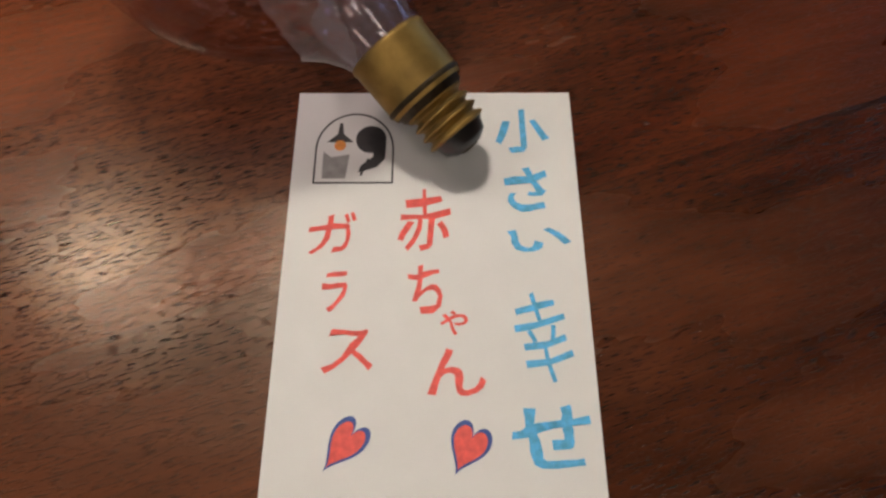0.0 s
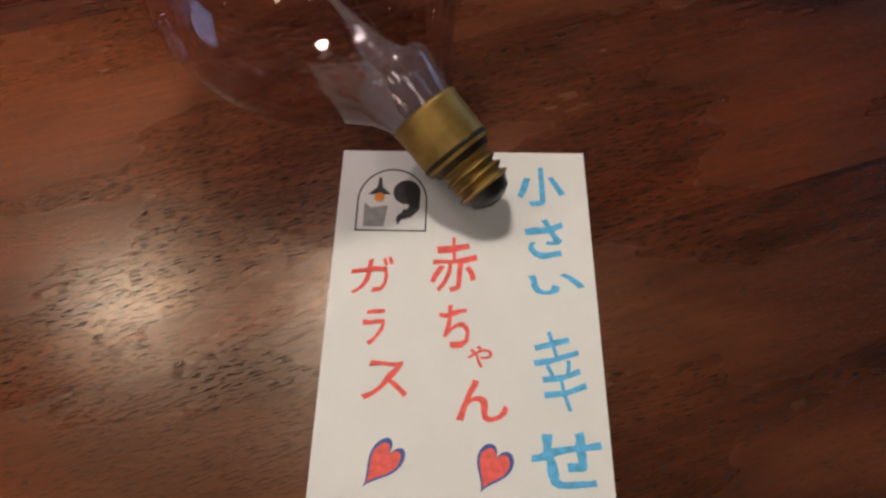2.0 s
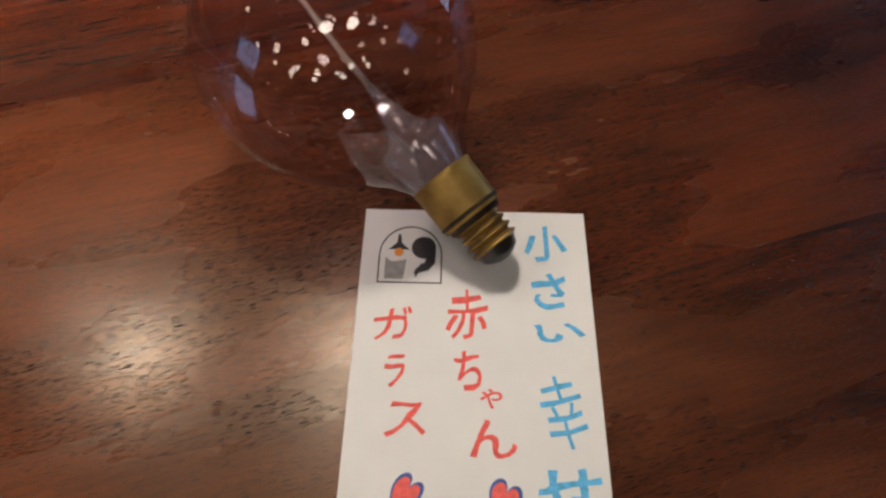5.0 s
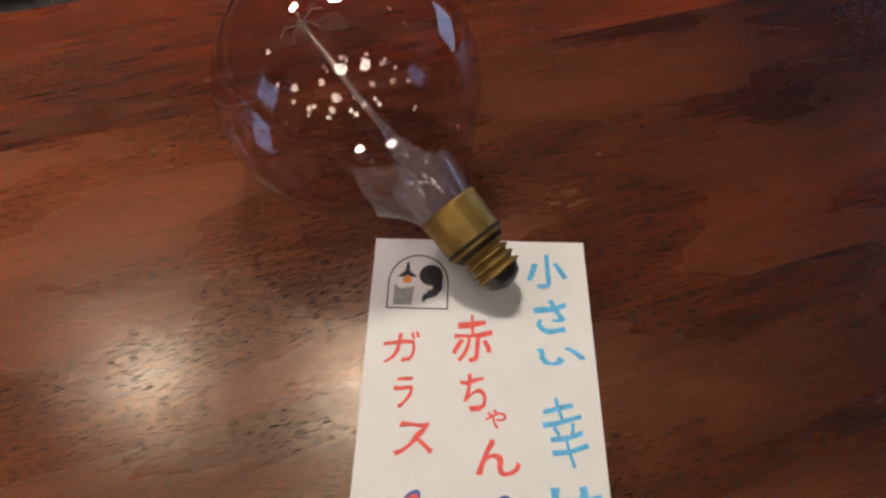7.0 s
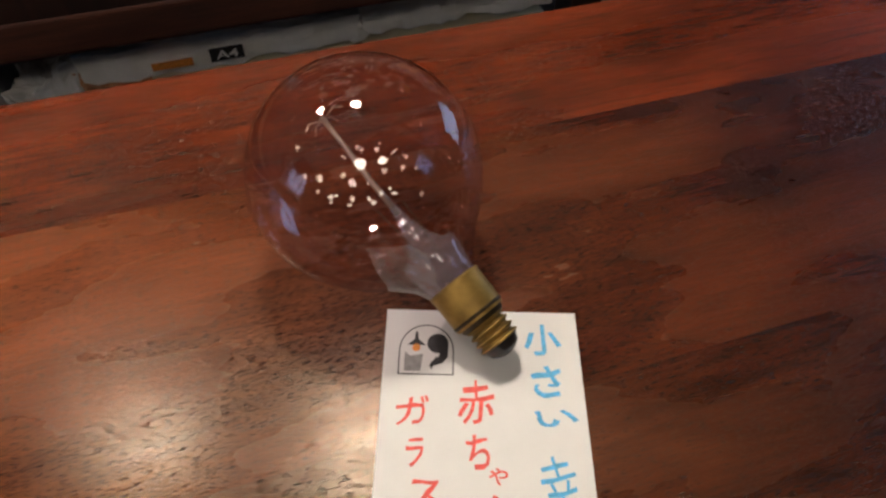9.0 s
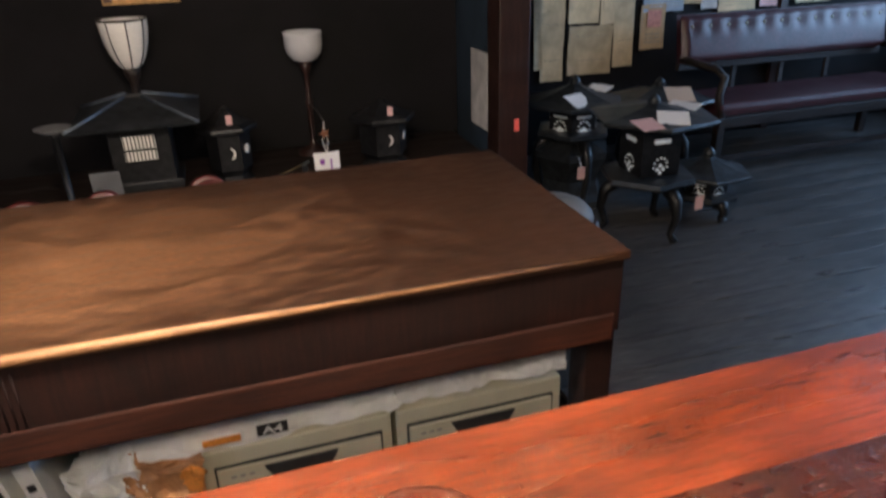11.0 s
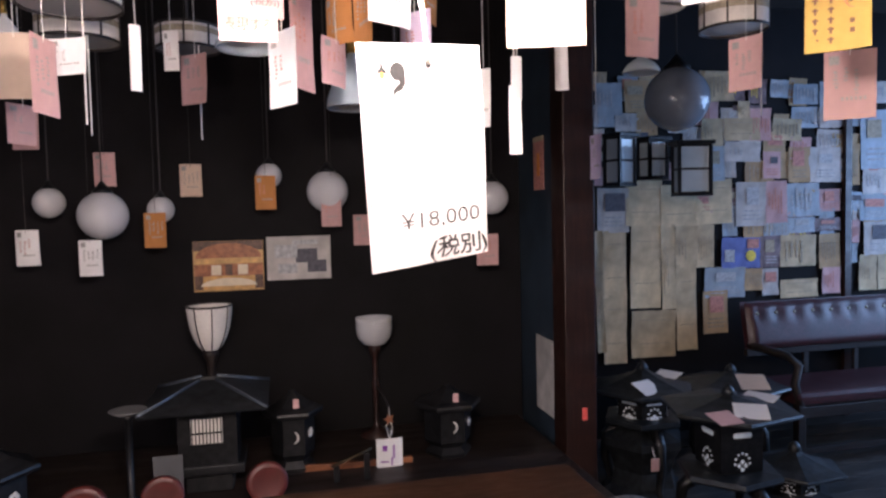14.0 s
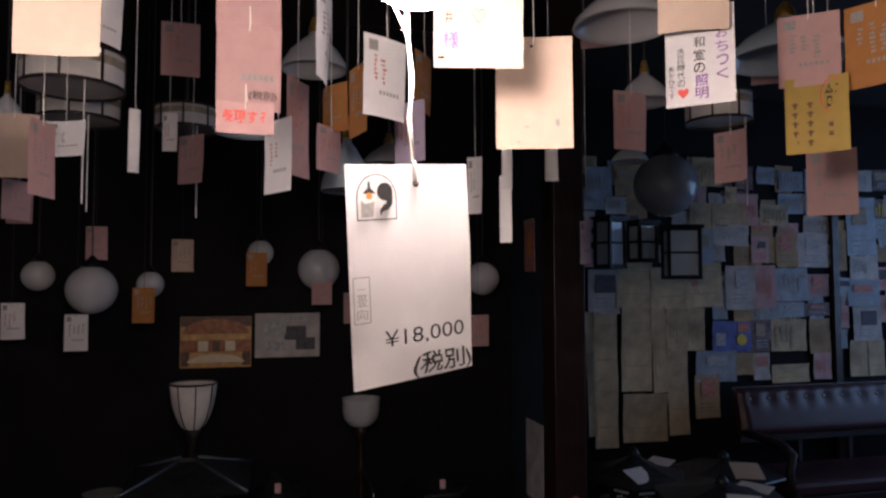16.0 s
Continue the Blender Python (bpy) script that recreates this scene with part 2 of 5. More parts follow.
def oval_red(name, mid, dark, light, worn):
    """Red-brown board, pale brown round one place on the left, darker towards the right; mid is the board's middle in
    y.
    """
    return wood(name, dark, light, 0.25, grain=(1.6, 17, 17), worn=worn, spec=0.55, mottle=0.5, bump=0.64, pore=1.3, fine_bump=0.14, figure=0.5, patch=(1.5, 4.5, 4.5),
                tone_oval=(-0.50, -0.02 - mid, 0.50, 0.50), ragged=0.5, scuff=0.22, amber=(1.0, 0.82, 0.62), dash=(190, 1600, 1600))


MID_BOARD = oval_red("pale_left_middle_board", 0.0216, (0.018, 0.0040, 0.0024), (0.076, 0.0128, 0.0052), (0.290, 0.072, 0.0210))
NEAR_BOARD = oval_red("pale_left_near_board", -0.393, (0.014, 0.0036, 0.0024), (0.052, 0.0102, 0.0048), (0.260, 0.074, 0.0250))
# scuffed tan in the middle, darker towards the right end and the long edges
BROWN_WOOD = wood("worn_brown_wood", (0.012, 0.0048, 0.0033), (0.036, 0.014, 0.007), 0.42, grain=(4, 30, 30), worn=(0.215, 0.098, 0.046), scale=9, mottle=0.40, bump=0.05, pore=0.6, fine_bump=0.3, patch=(5, 19, 19), tone_oval=(-0.02, -0.04, 0.60, 0.26), ragged=0.60, scuff=0.6, amber=(1.0, 0.85, 0.65))
CUT_GLASS = mat("pale_window_glass", (0.74, 0.82, 0.88), 0.3, vary=0.1, scale=30)
# bluish highlight on the lantern roof's ridges, put into their colour
RIDGE = mat("highlit_ridge", (0.12, 0.14, 0.17), 0.35, 0.6, vary=0.3, scale=50)
RAIL_WOOD = wood("dark_red_rail_wood", (0.019, 0.0055, 0.0034), (0.056, 0.015, 0.0072), 0.55, scale=7, spec=0.3)
APRON_WOOD = wood("dark_brown_apron_wood", (0.008, 0.0026, 0.0018), (0.019, 0.0055, 0.0036), 0.6, spec=0.2, grain=(14, 14, 1), scale=7)
BARE_EDGE = wood("rubbed_bare_edge", (0.26, 0.11, 0.045), (0.50, 0.25, 0.11), 0.4)
DARK_WOOD = wood("dark_stained_wood", (0.010, 0.006, 0.005), (0.028, 0.016, 0.012), 0.5, bump=0.5)
POST_WOOD = wood("dark_red_post_wood", (0.014, 0.007, 0.006), (0.05, 0.02, 0.015), 0.35, grain=(14, 14, 1))
FLOOR_WOOD = wood("worn_floor_boards", (0.030, 0.028, 0.028), (0.135, 0.125, 0.12), 0.32, bump=0.5, spec=0.6, fine_bump=0.4)
BLACK_WALL = mat("black_plaster", (0.0046, 0.0036, 0.0046), 0.85, spec=0.25, vary=0.5, scale=6, bump=0.3, bump_scale=40, stain=0.4)
NAVY_PANEL = mat("dark_blue_panel", (0.026, 0.040, 0.058), 0.45, vary=0.3, scale=8, stain=0.3)
CEILING = mat("dark_ceiling_boards", (0.02, 0.015, 0.013), 0.7, vary=0.4, scale=8)
CARD = mat("white_card_paper", (0.72, 0.71, 0.69), 0.75, vary=0.02, scale=60, bump=0.05, bump_scale=900, spec=0.25)
PAPER = {
    "white": mat("white_tag_paper", (0.72, 0.70, 0.70), 0.8, vary=0.03, scale=40, spec=0.2, random_tint=0.08),
    "tan": mat("cream_tag_paper", (0.56, 0.43, 0.34), 0.8, vary=0.04, scale=40, spec=0.2, random_tint=0.08),
    "pink": mat("pink_tag_paper", (0.50, 0.31, 0.30), 0.8, vary=0.05, scale=40, spec=0.2, random_tint=0.1),
    "orange": mat("orange_tag_paper", (0.46, 0.20, 0.065), 0.8, vary=0.06, scale=40, spec=0.2, random_tint=0.15),
    "lilac": mat("lilac_tag_paper", (0.60, 0.50, 0.66), 0.8, vary=0.05, scale=40, spec=0.2, random_tint=0.1),
    "yellow": mat("yellow_tag_paper", (0.43, 0.29, 0.08), 0.8, vary=0.05, scale=40, spec=0.2),
}
RED_INK = mat("red_marker_ink", (0.76, 0.11, 0.09), 0.7, vary=0.18, scale=400)
BLUE_INK = mat("sky_blue_marker_ink", (0.11, 0.43, 0.72), 0.7, vary=0.25, scale=400)
NAVY_INK = mat("navy_outline_ink", (0.06, 0.10, 0.32), 0.7, vary=0.2, scale=300)
BLACK_INK = mat("black_ink", (0.02, 0.018, 0.018), 0.6, vary=0.3, scale=300)
GREY_INK = mat("grey_print_ink", (0.30, 0.29, 0.28), 0.7, vary=0.2, scale=300)
BROWN_INK = mat("brown_print_ink", (0.16, 0.08, 0.05), 0.7, vary=0.2, scale=300)
VIOLET_INK = mat("violet_marker_ink", (0.25, 0.06, 0.35), 0.7, vary=0.2, scale=300)
AMBER_INK = mat("amber_print_ink", (0.75, 0.28, 0.05), 0.7, vary=0.2, scale=300)
BRASS = mat("tarnished_brass", (0.46, 0.29, 0.075), 0.48, 0.7, vary=0.35, scale=90, bump=0.25, bump_scale=300, stain=0.5)
BLACK_GLASS = mat("black_insulator", (0.012, 0.011, 0.010), 0.3, vary=0.3, scale=80)
GRIME = mat("blackened_brass", (0.05, 0.035, 0.018), 0.5, 0.7, vary=0.6, scale=120, bump=0.3, bump_scale=300)
BULB_GLASS = clear_glass("bulb_glass", (0.93, 0.885, 0.925), 0.0, 1.9, bend=0.22)
STEM_GLASS = clear_glass("stem_glass", (0.95, 0.93, 0.94), 0.12, 1.9, 0.085)
WIRE = mat("filament_wire", (0.55, 0.45, 0.35), 0.35, 0.9, vary=0.2)
MILK = mat("milk_glass", (0.50, 0.50, 0.52), 0.12, vary=0.04, scale=10, stain=0.06)
BLUE_MILK = mat("pale_blue_milk_glass", (0.50, 0.60, 0.68), 0.12, vary=0.06, scale=10, stain=0.1)
SMOKY = mat("smoky_blue_globe_glass", (0.22, 0.25, 0.30), 0.15, vary=0.12, scale=10, stain=0.2)
CERAMIC = mat("grey_ceramic", (0.13, 0.13, 0.135), 0.6, vary=0.1, scale=12, stain=0.2)
SHOJI = mat("lantern_paper", (0.72, 0.68, 0.64), 0.8, vary=0.05, scale=60, stain=0.1)
IRON = mat("dark_cast_iron", (0.022, 0.022, 0.024), 0.42, 0.55, vary=0.4, scale=40, bump=0.35, bump_scale=160, stain=0.4)
BRONZE = mat("patinated_bronze", (0.045, 0.050, 0.056), 0.4, 0.6, vary=0.4, scale=30, bump=0.4, bump_scale=120, stain=0.4)
LACQUER = mat("dull_red_lacquer", (0.12, 0.022, 0.018), 0.4, vary=0.2, scale=20, stain=0.3)
LEATHER = mat("dark_oxblood_leather", (0.055, 0.015, 0.019), 0.42, spec=0.5, vary=0.3, scale=60, bump=0.3, bump_scale=260, stain=0.3)
STUD = mat("dull_brass_stud", (0.22, 0.18, 0.13), 0.45, 0.8)
CORD = mat("white_cotton_cord", (0.78, 0.76, 0.72), 0.8, vary=0.08, scale=300)
DARK_CORD = mat("dark_lamp_cord", (0.03, 0.025, 0.022), 0.6)
BEIGE = mat("grey_beige_enamel", (0.62, 0.58, 0.44), 0.45, vary=0.06, scale=20, stain=0.12)
SLOT = mat("dark_recess", (0.03, 0.03, 0.03), 0.6)
PAPERS_WHITE = mat("crumpled_white_paper", (0.84, 0.83, 0.81), 0.7, vary=0.08, scale=30, bump=0.5, bump_scale=60, stain=0.15)
PAPERS_BROWN = mat("brown_wrapping_paper", (0.45, 0.22, 0.10), 0.7, vary=0.2, scale=40, bump=0.4, bump_scale=80)
OLIVE = mat("olive_yellow_cloth", (0.32, 0.28, 0.10), 0.8, vary=0.2, scale=40, bump=0.4)
ORANGE_WOOD = wood("orange_wood_batten", (0.22, 0.07, 0.03), (0.36, 0.13, 0.05), 0.45)
NEAR_FILL = glow("near_fill_bulb", (1.0, 0.84, 0.66), FILL_RADIANCE)
WHITE_LIT = glow("lit_globe", (1.0, 0.86, 0.70), BULB)
SIDE_LIT = glow("lit_side_globe", (1.0, 0.86, 0.70), SIDE_BULB)
FAR_LIT = glow("lit_ceiling_bulb", (1.0, 0.82, 0.62), FAR_BULB)
WALL_PAPERS = [
    mat("aged_tan_sheet", (0.60, 0.475, 0.30), 0.75, vary=0.20, scale=14, stain=0.32, random_tint=0.12),
    mat("white_sheet", (0.54, 0.51, 0.49), 0.75, vary=0.20, scale=14, stain=0.28, random_tint=0.12),
    mat("pink_sheet", (0.56, 0.34, 0.34), 0.75, vary=0.12, scale=14, stain=0.12, random_tint=0.15),
    mat("ochre_sheet", (0.42, 0.29, 0.16), 0.75, vary=0.15, scale=14, stain=0.15, random_tint=0.15),
    mat("pale_blue_sheet", (0.36, 0.43, 0.50), 0.75, vary=0.18, scale=14, stain=0.2, random_tint=0.15),
    mat("deep_blue_poster", (0.10, 0.13, 0.38), 0.6, vary=0.3, scale=14),
    mat("dark_printed_poster", (0.16, 0.11, 0.12), 0.6, vary=0.5, scale=25),
]
PRINT = [
    mat("faint_brown_print", (0.34, 0.29, 0.21), 0.75, vary=0.3, scale=60),
    mat("faint_grey_print", (0.40, 0.41, 0.43), 0.75, vary=0.3, scale=60),
    mat("faint_red_print", (0.50, 0.22, 0.18), 0.75, vary=0.3, scale=60),
    mat("yellow_print", (0.70, 0.55, 0.08), 0.75, vary=0.2, scale=60),
    mat("dark_print", (0.09, 0.09, 0.11), 0.75, vary=0.3, scale=60),
]

PHOTO = [
    mat("dark_brown_photo_print", (0.10, 0.045, 0.025), 0.5, vary=0.5, scale=40),
    mat("rust_photo_print", (0.30, 0.10, 0.035), 0.5, vary=0.4, scale=40),
    mat("golden_photo_print", (0.50, 0.27, 0.08), 0.5, vary=0.35, scale=30),
    mat("cream_photo_print", (0.62, 0.52, 0.38), 0.5, vary=0.1, scale=30),
]


# ---- building helpers ----
def thing(name, m, label, category, group="", kind=""):
    ob = new(name)
    ob.matrix_world = m
    return tagged(ob, label, category, group, kind)


def mesh_of(name, bm, material, smooth=False):
    me = bpy.data.meshes.new(name)
    bmesh.ops.recalc_face_normals(bm, faces=bm.faces)
    bm.to_mesh(me)
    bm.free()
    for p in me.polygons:
        p.use_smooth = smooth
    me.materials.append(material)
    return me


def part(name, bm, material, parent=None, label="", smooth=False, m=None):
    ob = new(name, mesh_of(name, bm, material, smooth))
    if parent is not None:
        ob.parent = parent
    if m is not None:
        ob.matrix_basis = m
    return tagged(ob, label)


def box(sx, sy, sz, at=(0, 0, 0), bevel=0.0, bm=None, turn=None):
    """A box of that size whose middle lies at at."""
    b = bmesh.new()
    m = Matrix.Translation(at) @ (turn or Matrix()) @ Matrix.Diagonal((sx, sy, sz, 1))
    bmesh.ops.create_cube(b, size=1.0, matrix=m)
    if bevel:
        bmesh.ops.bevel(b, geom=b.edges[:], offset=bevel, segments=2, affect="EDGES", profile=0.6)
    if bm is None:
        return b
    me = bpy.data.meshes.new("tmp")
    b.to_mesh(me)
    b.free()
    bm.from_mesh(me)
    bpy.data.meshes.remove(me)
    return bm


def lathe(profile, seg=48, bm=None, m=None):
    """A body turned about z from rows of radius and height."""
    bm = bm or bmesh.new()
    m = m or Matrix()
    rings = []
    for r, z in profile:
        if r < 1e-6:
            rings.append([bm.verts.new(m @ Vector((0, 0, z)))])
        else:
            rings.append([bm.verts.new(m @ Vector((r * math.cos(2 * math.pi * k / seg), r * math.sin(2 * math.pi * k / seg), z))) for k in range(seg)])
    for a, b in zip(rings, rings[1:]):
        for k in range(seg):
            j = (k + 1) % seg
            if len(a) == 1 and len(b) > 1:
                bm.faces.new((a[0], b[k], b[j]))
            elif len(b) == 1 and len(a) > 1:
                bm.faces.new((a[k], b[0], a[j]))
            elif len(a) > 1:
                bm.faces.new((a[k], b[k], b[j], a[j]))
    return bm


def tube(points, r, seg=8, bm=None):
    """A round bar along the points; r is one radius or one a point."""
    bm = bm or bmesh.new()
    pts = [Vector(p) for p in points]
    rad = r if isinstance(r, (list, tuple)) else [r] * len(pts)
    rings = []
    for n, p in enumerate(pts):
        way = (pts[min(n + 1, len(pts) - 1)] - pts[max(n - 1, 0)]).normalized()
        side = way.orthogonal().normalized() if n == 0 else (side - way * side.dot(way)).normalized()
        up = way.cross(side)
        rings.append([bm.verts.new(p + rad[n] * (math.cos(2 * math.pi * k / seg) * side + math.sin(2 * math.pi * k / seg) * up)) for k in range(seg)])
    for a, b in zip(rings, rings[1:]):
        for k in range(seg):
            bm.faces.new((a[k], b[k], b[(k + 1) % seg], a[(k + 1) % seg]))
    bm.faces.new(rings[0][::-1])
    bm.faces.new(rings[-1])
    return bm


def outline(points, depth, bm=None, m=None):
    """A flat plate of that thickness from an outline in x and y."""
    bm = bm or bmesh.new()
    m = m or Matrix()
    low = [bm.verts.new(m @ Vector((x, y, 0))) for x, y in points]
    top = [bm.verts.new(m @ Vector((x, y, depth))) for x, y in points]
    bm.faces.new(low[::-1])
    bm.faces.new(top)
    n = len(points)
    for k in range(n):
        bm.faces.new((low[k], low[(k + 1) % n], top[(k + 1) % n], top[k]))
    return bm


def glyphs(body, x0, y0, x1, y1, bold=0.0, lean=0.0, wobble=0.0, thick=0.00012, slope=0.0):
    """Writing in the built-in font, fitted into a box in x and y, as a mesh a hair above z = 0."""
    cu = bpy.data.curves.new("writing", "FONT")
    cu.body, cu.offset, cu.resolution_u = body, bold, 3
    ob = new("writing", cu)
    bpy.context.view_layer.update()
    me = bpy.data.meshes.new_from_object(ob.evaluated_get(bpy.context.evaluated_depsgraph_get()))
    bpy.data.objects.remove(ob)
    bpy.data.curves.remove(cu)
    bm = bmesh.new()
    bm.from_mesh(me)
    bpy.data.meshes.remove(me)
    if wobble:
        bm.normal_update()
    xs, ys = [v.co.x for v in bm.verts], [v.co.y for v in bm.verts]
    lo, hi = Vector((min(xs), min(ys))), Vector((max(xs), max(ys)))
    for v in bm.verts:
        u, w = (v.co.x - lo.x) / (hi.x - lo.x), (v.co.y - lo.y) / max(hi.y - lo.y, 1e-6)
        du = wobble * noise.noise((u * 2.2 + len(body), w * 2.2, ord(body[0]) * 0.37))
        dw = wobble * noise.noise((u * 2.2, w * 2.2 + 5, ord(body[0]) * 0.71))
        du += 0.22 * wobble * noise.noise((u * 11, w * 11, ord(body[0]) * 0.13))
        dw += 0.22 * wobble * noise.noise((u * 11 + 3, w * 11, ord(body[0]) * 0.29))
        v.co = Vector((x0 + (u + du + lean * (w - 0.5)) * (x1 - x0), y0 + (w + dw + slope * (u - 0.5)) * (y1 - y0), 0))
    out = bmesh.ops.extrude_face_region(bm, geom=bm.faces[:])
    bmesh.ops.translate(bm, verts=[v for v in out["geom"] if isinstance(v, bmesh.types.BMVert)], vec=(0, 0, thick))
    return bm


def bars(rows, thick=0.0002, bm=None):
    """Plain bars for writing that cannot be read: rows of middle x, middle y, width, height."""
    bm = bm or bmesh.new()
    for x, y, w, h in rows:
        box(w, h, thick, (x, y, thick / 2), bm=bm)
    return bm


def setting(name, bm, material, label, category, smooth=False):
    return tagged(part(name, bm, material, None, "", smooth), label, category, "", "structure")


# ---- the shell of the shop ----
X0, X1, Y0, Y1, H = -2.5, 4.8, -2.6, 3.62, 2.6


def wall_with_opening(axis, at, lo, hi, o_lo, o_hi, z0, z1, thick):
    """Wall across x = at from y = lo to hi with one opening through it."""
    bm = bmesh.new()
    for a, b, c, d in ((lo, o_lo, 0, H), (o_hi, hi, 0, H), (o_lo, o_hi, 0, z0), (o_lo, o_hi, z1, H)):
        box(thick, b - a, d - c, (at, (a + b) / 2, (c + d) / 2), bm=bm)
    return bm


setting("wall_back_room", box(X1 - 1.1, 0.12, H, ((X1 + 1.1) / 2, Y1 + 0.06, H / 2)), BLACK_WALL, "black wall pasted over with old papers", "wall")
setting("wall_alcove", box(1.02 - X0, 0.1, H, ((X0 + 1.02) / 2, 3.0, H / 2)), BLACK_WALL, "black plastered wall of the lamp alcove", "wall")
setting("wall_alcove_side", box(0.08, 1.0, H, (1.066, 3.04, H / 2), 0.002), NAVY_PANEL, "dark blue side panel of the alcove", "wall")
setting("wall_left", wall_with_opening("x", X0 - 0.06, Y0, 3.05, -0.9, 0.3, 1.1, 2.1, 0.12), DARK_WOOD, "dark boarded side wall with a window", "wall")
setting("wall_right", wall_with_opening("x", X1 + 0.06, Y0, Y1 + 0.1, 0.65, 3.35, 0.75, 2.25, 0.12), DARK_WOOD, "dark boarded side wall with a wide window", "wall")
setting("wall_behind", box(X1 - X0 + 0.24, 0.12, H, ((X0 + X1) / 2, Y0 - 0.06, H / 2)), DARK_WOOD, "dark boarded wall behind the tables", "wall")
setting("ceiling", box(X1 - X0 + 0.24, Y1 - Y0 + 0.24, 0.1, ((X0 + X1) / 2, (Y0 + Y1) / 2, H + 0.05)), CEILING, "dark boarded ceiling", "ceiling")
setting("post", box(0.135, 0.13, H, (1.078, 2.465, H / 2), 0.006), POST_WOOD, "dark red-brown wooden post at the alcove corner", "post")
setting("post", box(0.05, 0.03, H, (3.465, 3.6, H / 2), 0.003), POST_WOOD, "dark wooden batten on the papered wall", "post")

floor = setting("floor", box(X1 - X0 + 0.24, Y1 - Y0 + 0.24, 0.06, ((X0 + X1) / 2, (Y0 + Y1) / 2, -0.05)), DARK_WOOD, "worn dark wooden floor", "floor")
for i in range(24):
    y = 0.25 + i * 0.15
    part("plank", box(3.9, 0.146, 0.022, (0, 0, 0), 0.002), FLOOR_WOOD, floor, m=pose(2.75, y, -0.0115))


def window(name, x, y, z, w, h, face, cols, rows):
    win = thing(name, pose(x, y, z), "wooden lattice window with bluish daylight", "window", kind="structure")
    fr = bmesh.new()
    for s in (-1, 1):
        box(0.06, 0.05, h, (0, s * (w / 2 - 0.025), 0), bm=fr)
        box(0.06, w - 0.1, 0.05, (0, 0, s * (h / 2 - 0.025)), bm=fr)
    part("window_frame", fr, DARK_WOOD, win)
    bm = bmesh.new()
    for c in range(1, cols):
        box(0.03, 0.02, h - 0.1, (0, -w / 2 + c * w / cols, 0), bm=bm)
    for r in range(1, rows):
        box(0.026, w - 0.1, 0.02, (0, 0, -h / 2 + r * h / rows), bm=bm)
    part("lattice", bm, DARK_WOOD, win)
    return win


window("window_1", X1 + 0.06, 2.0, 1.5, 2.7, 1.5, -1, 9, 6)
window("window_2", X0 - 0.06, -0.3, 1.6, 1.2, 1.0, 1, 4, 4)

# ---- the red table ----
table = thing("table", pose(0, 0, 0), "red-brown lacquered wooden table with glossy worn grain", "table")
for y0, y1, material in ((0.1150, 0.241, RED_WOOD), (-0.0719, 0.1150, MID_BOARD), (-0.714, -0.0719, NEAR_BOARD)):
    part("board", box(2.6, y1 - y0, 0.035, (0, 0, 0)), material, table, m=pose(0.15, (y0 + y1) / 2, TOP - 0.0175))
part("apron", box(2.4, 0.025, 0.09, (0, 0, 0), 0.003), RED_WOOD, table, m=pose(0.15, 0.17, TOP - 0.081))
part("apron", box(2.4, 0.025, 0.09, (0, 0, 0), 0.003), RED_WOOD, table, m=pose(0.15, -0.66, TOP - 0.081))
for sx in (-1.0, 1.3):
    for sy in (0.17, -0.66):
        part("leg", box(0.06, 0.06, TOP - 0.035, (0, 0, 0), 0.004), RED_WOOD, table, m=pose(sx, sy, (TOP - 0.035) / 2))

# ---- the brown counter ----
CT, CF, CB, CR, CL = TOP - 0.010, 0.533, 1.06, 0.446, -1.6
counter = thing("counter", pose(0, 0, 0), "worn brown wooden shop counter with an open shelf below", "counter")
cm = (CL + CR) / 2
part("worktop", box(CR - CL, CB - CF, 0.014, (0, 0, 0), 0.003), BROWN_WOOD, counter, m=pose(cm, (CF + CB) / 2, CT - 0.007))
part("rubbed_edge", tube([(CL + 0.004, 0, 0), (-0.6, 0, 0), (-0.2, 0, 0), (CR - 0.003, 0, 0)], [0.012, 0.010, 0.0058, 0.003], 10), BARE_EDGE, counter, "front edge rubbed to bare orange wood", True, pose(0, CF + 0.003, CT - 0.005))
part("apron", box(CR - CL - 0.012, 0.022, 0.117, (0, 0, 0), 0.003), APRON_WOOD, counter, m=pose(cm, CF + 0.017, CT - 0.0725))
part("rail", box(CR - CL - 0.03, 0.022, 0.046, (0, 0, 0), 0.004), RAIL_WOOD, counter, "red-brown lower rail", m=pose(cm, CF + 0.015, CT - 0.122))
for x in (CR - 0.03, CL + 0.03):
    for y in (CF + 0.038, CB - 0.03):
        part("leg", box(0.045, 0.05, CT - 0.014, (0, 0, 0), 0.003), APRON_WOOD, counter, m=pose(x, y, (CT - 0.014) / 2))
reed = mesh_of("reed", tube([(0, 0, -0.040), (0, 0, 0.036)], 0.0033, 10), APRON_WOOD, True)
for k in range(62):
    ob = new("reed", reed)
    ob.parent = counter
    ob.matrix_basis = pose(-0.88 + k * 0.009, CF + 0.0089, CT - 0.060)
part("shelf", box(CR - CL - 0.02, CB - CF - 0.06, 0.02, (0, 0, 0), 0.002), APRON_WOOD, counter, m=pose(cm, (CF + CB) / 2, 0.478))
part("back_panel", box(CR - CL - 0.02, 0.012, CT - 0.06), DARK_WOOD, counter, m=pose(cm, CB - 0.012, (CT - 0.03) / 2))

# ---- things on the counter's shelf ----
SHELF = 0.488


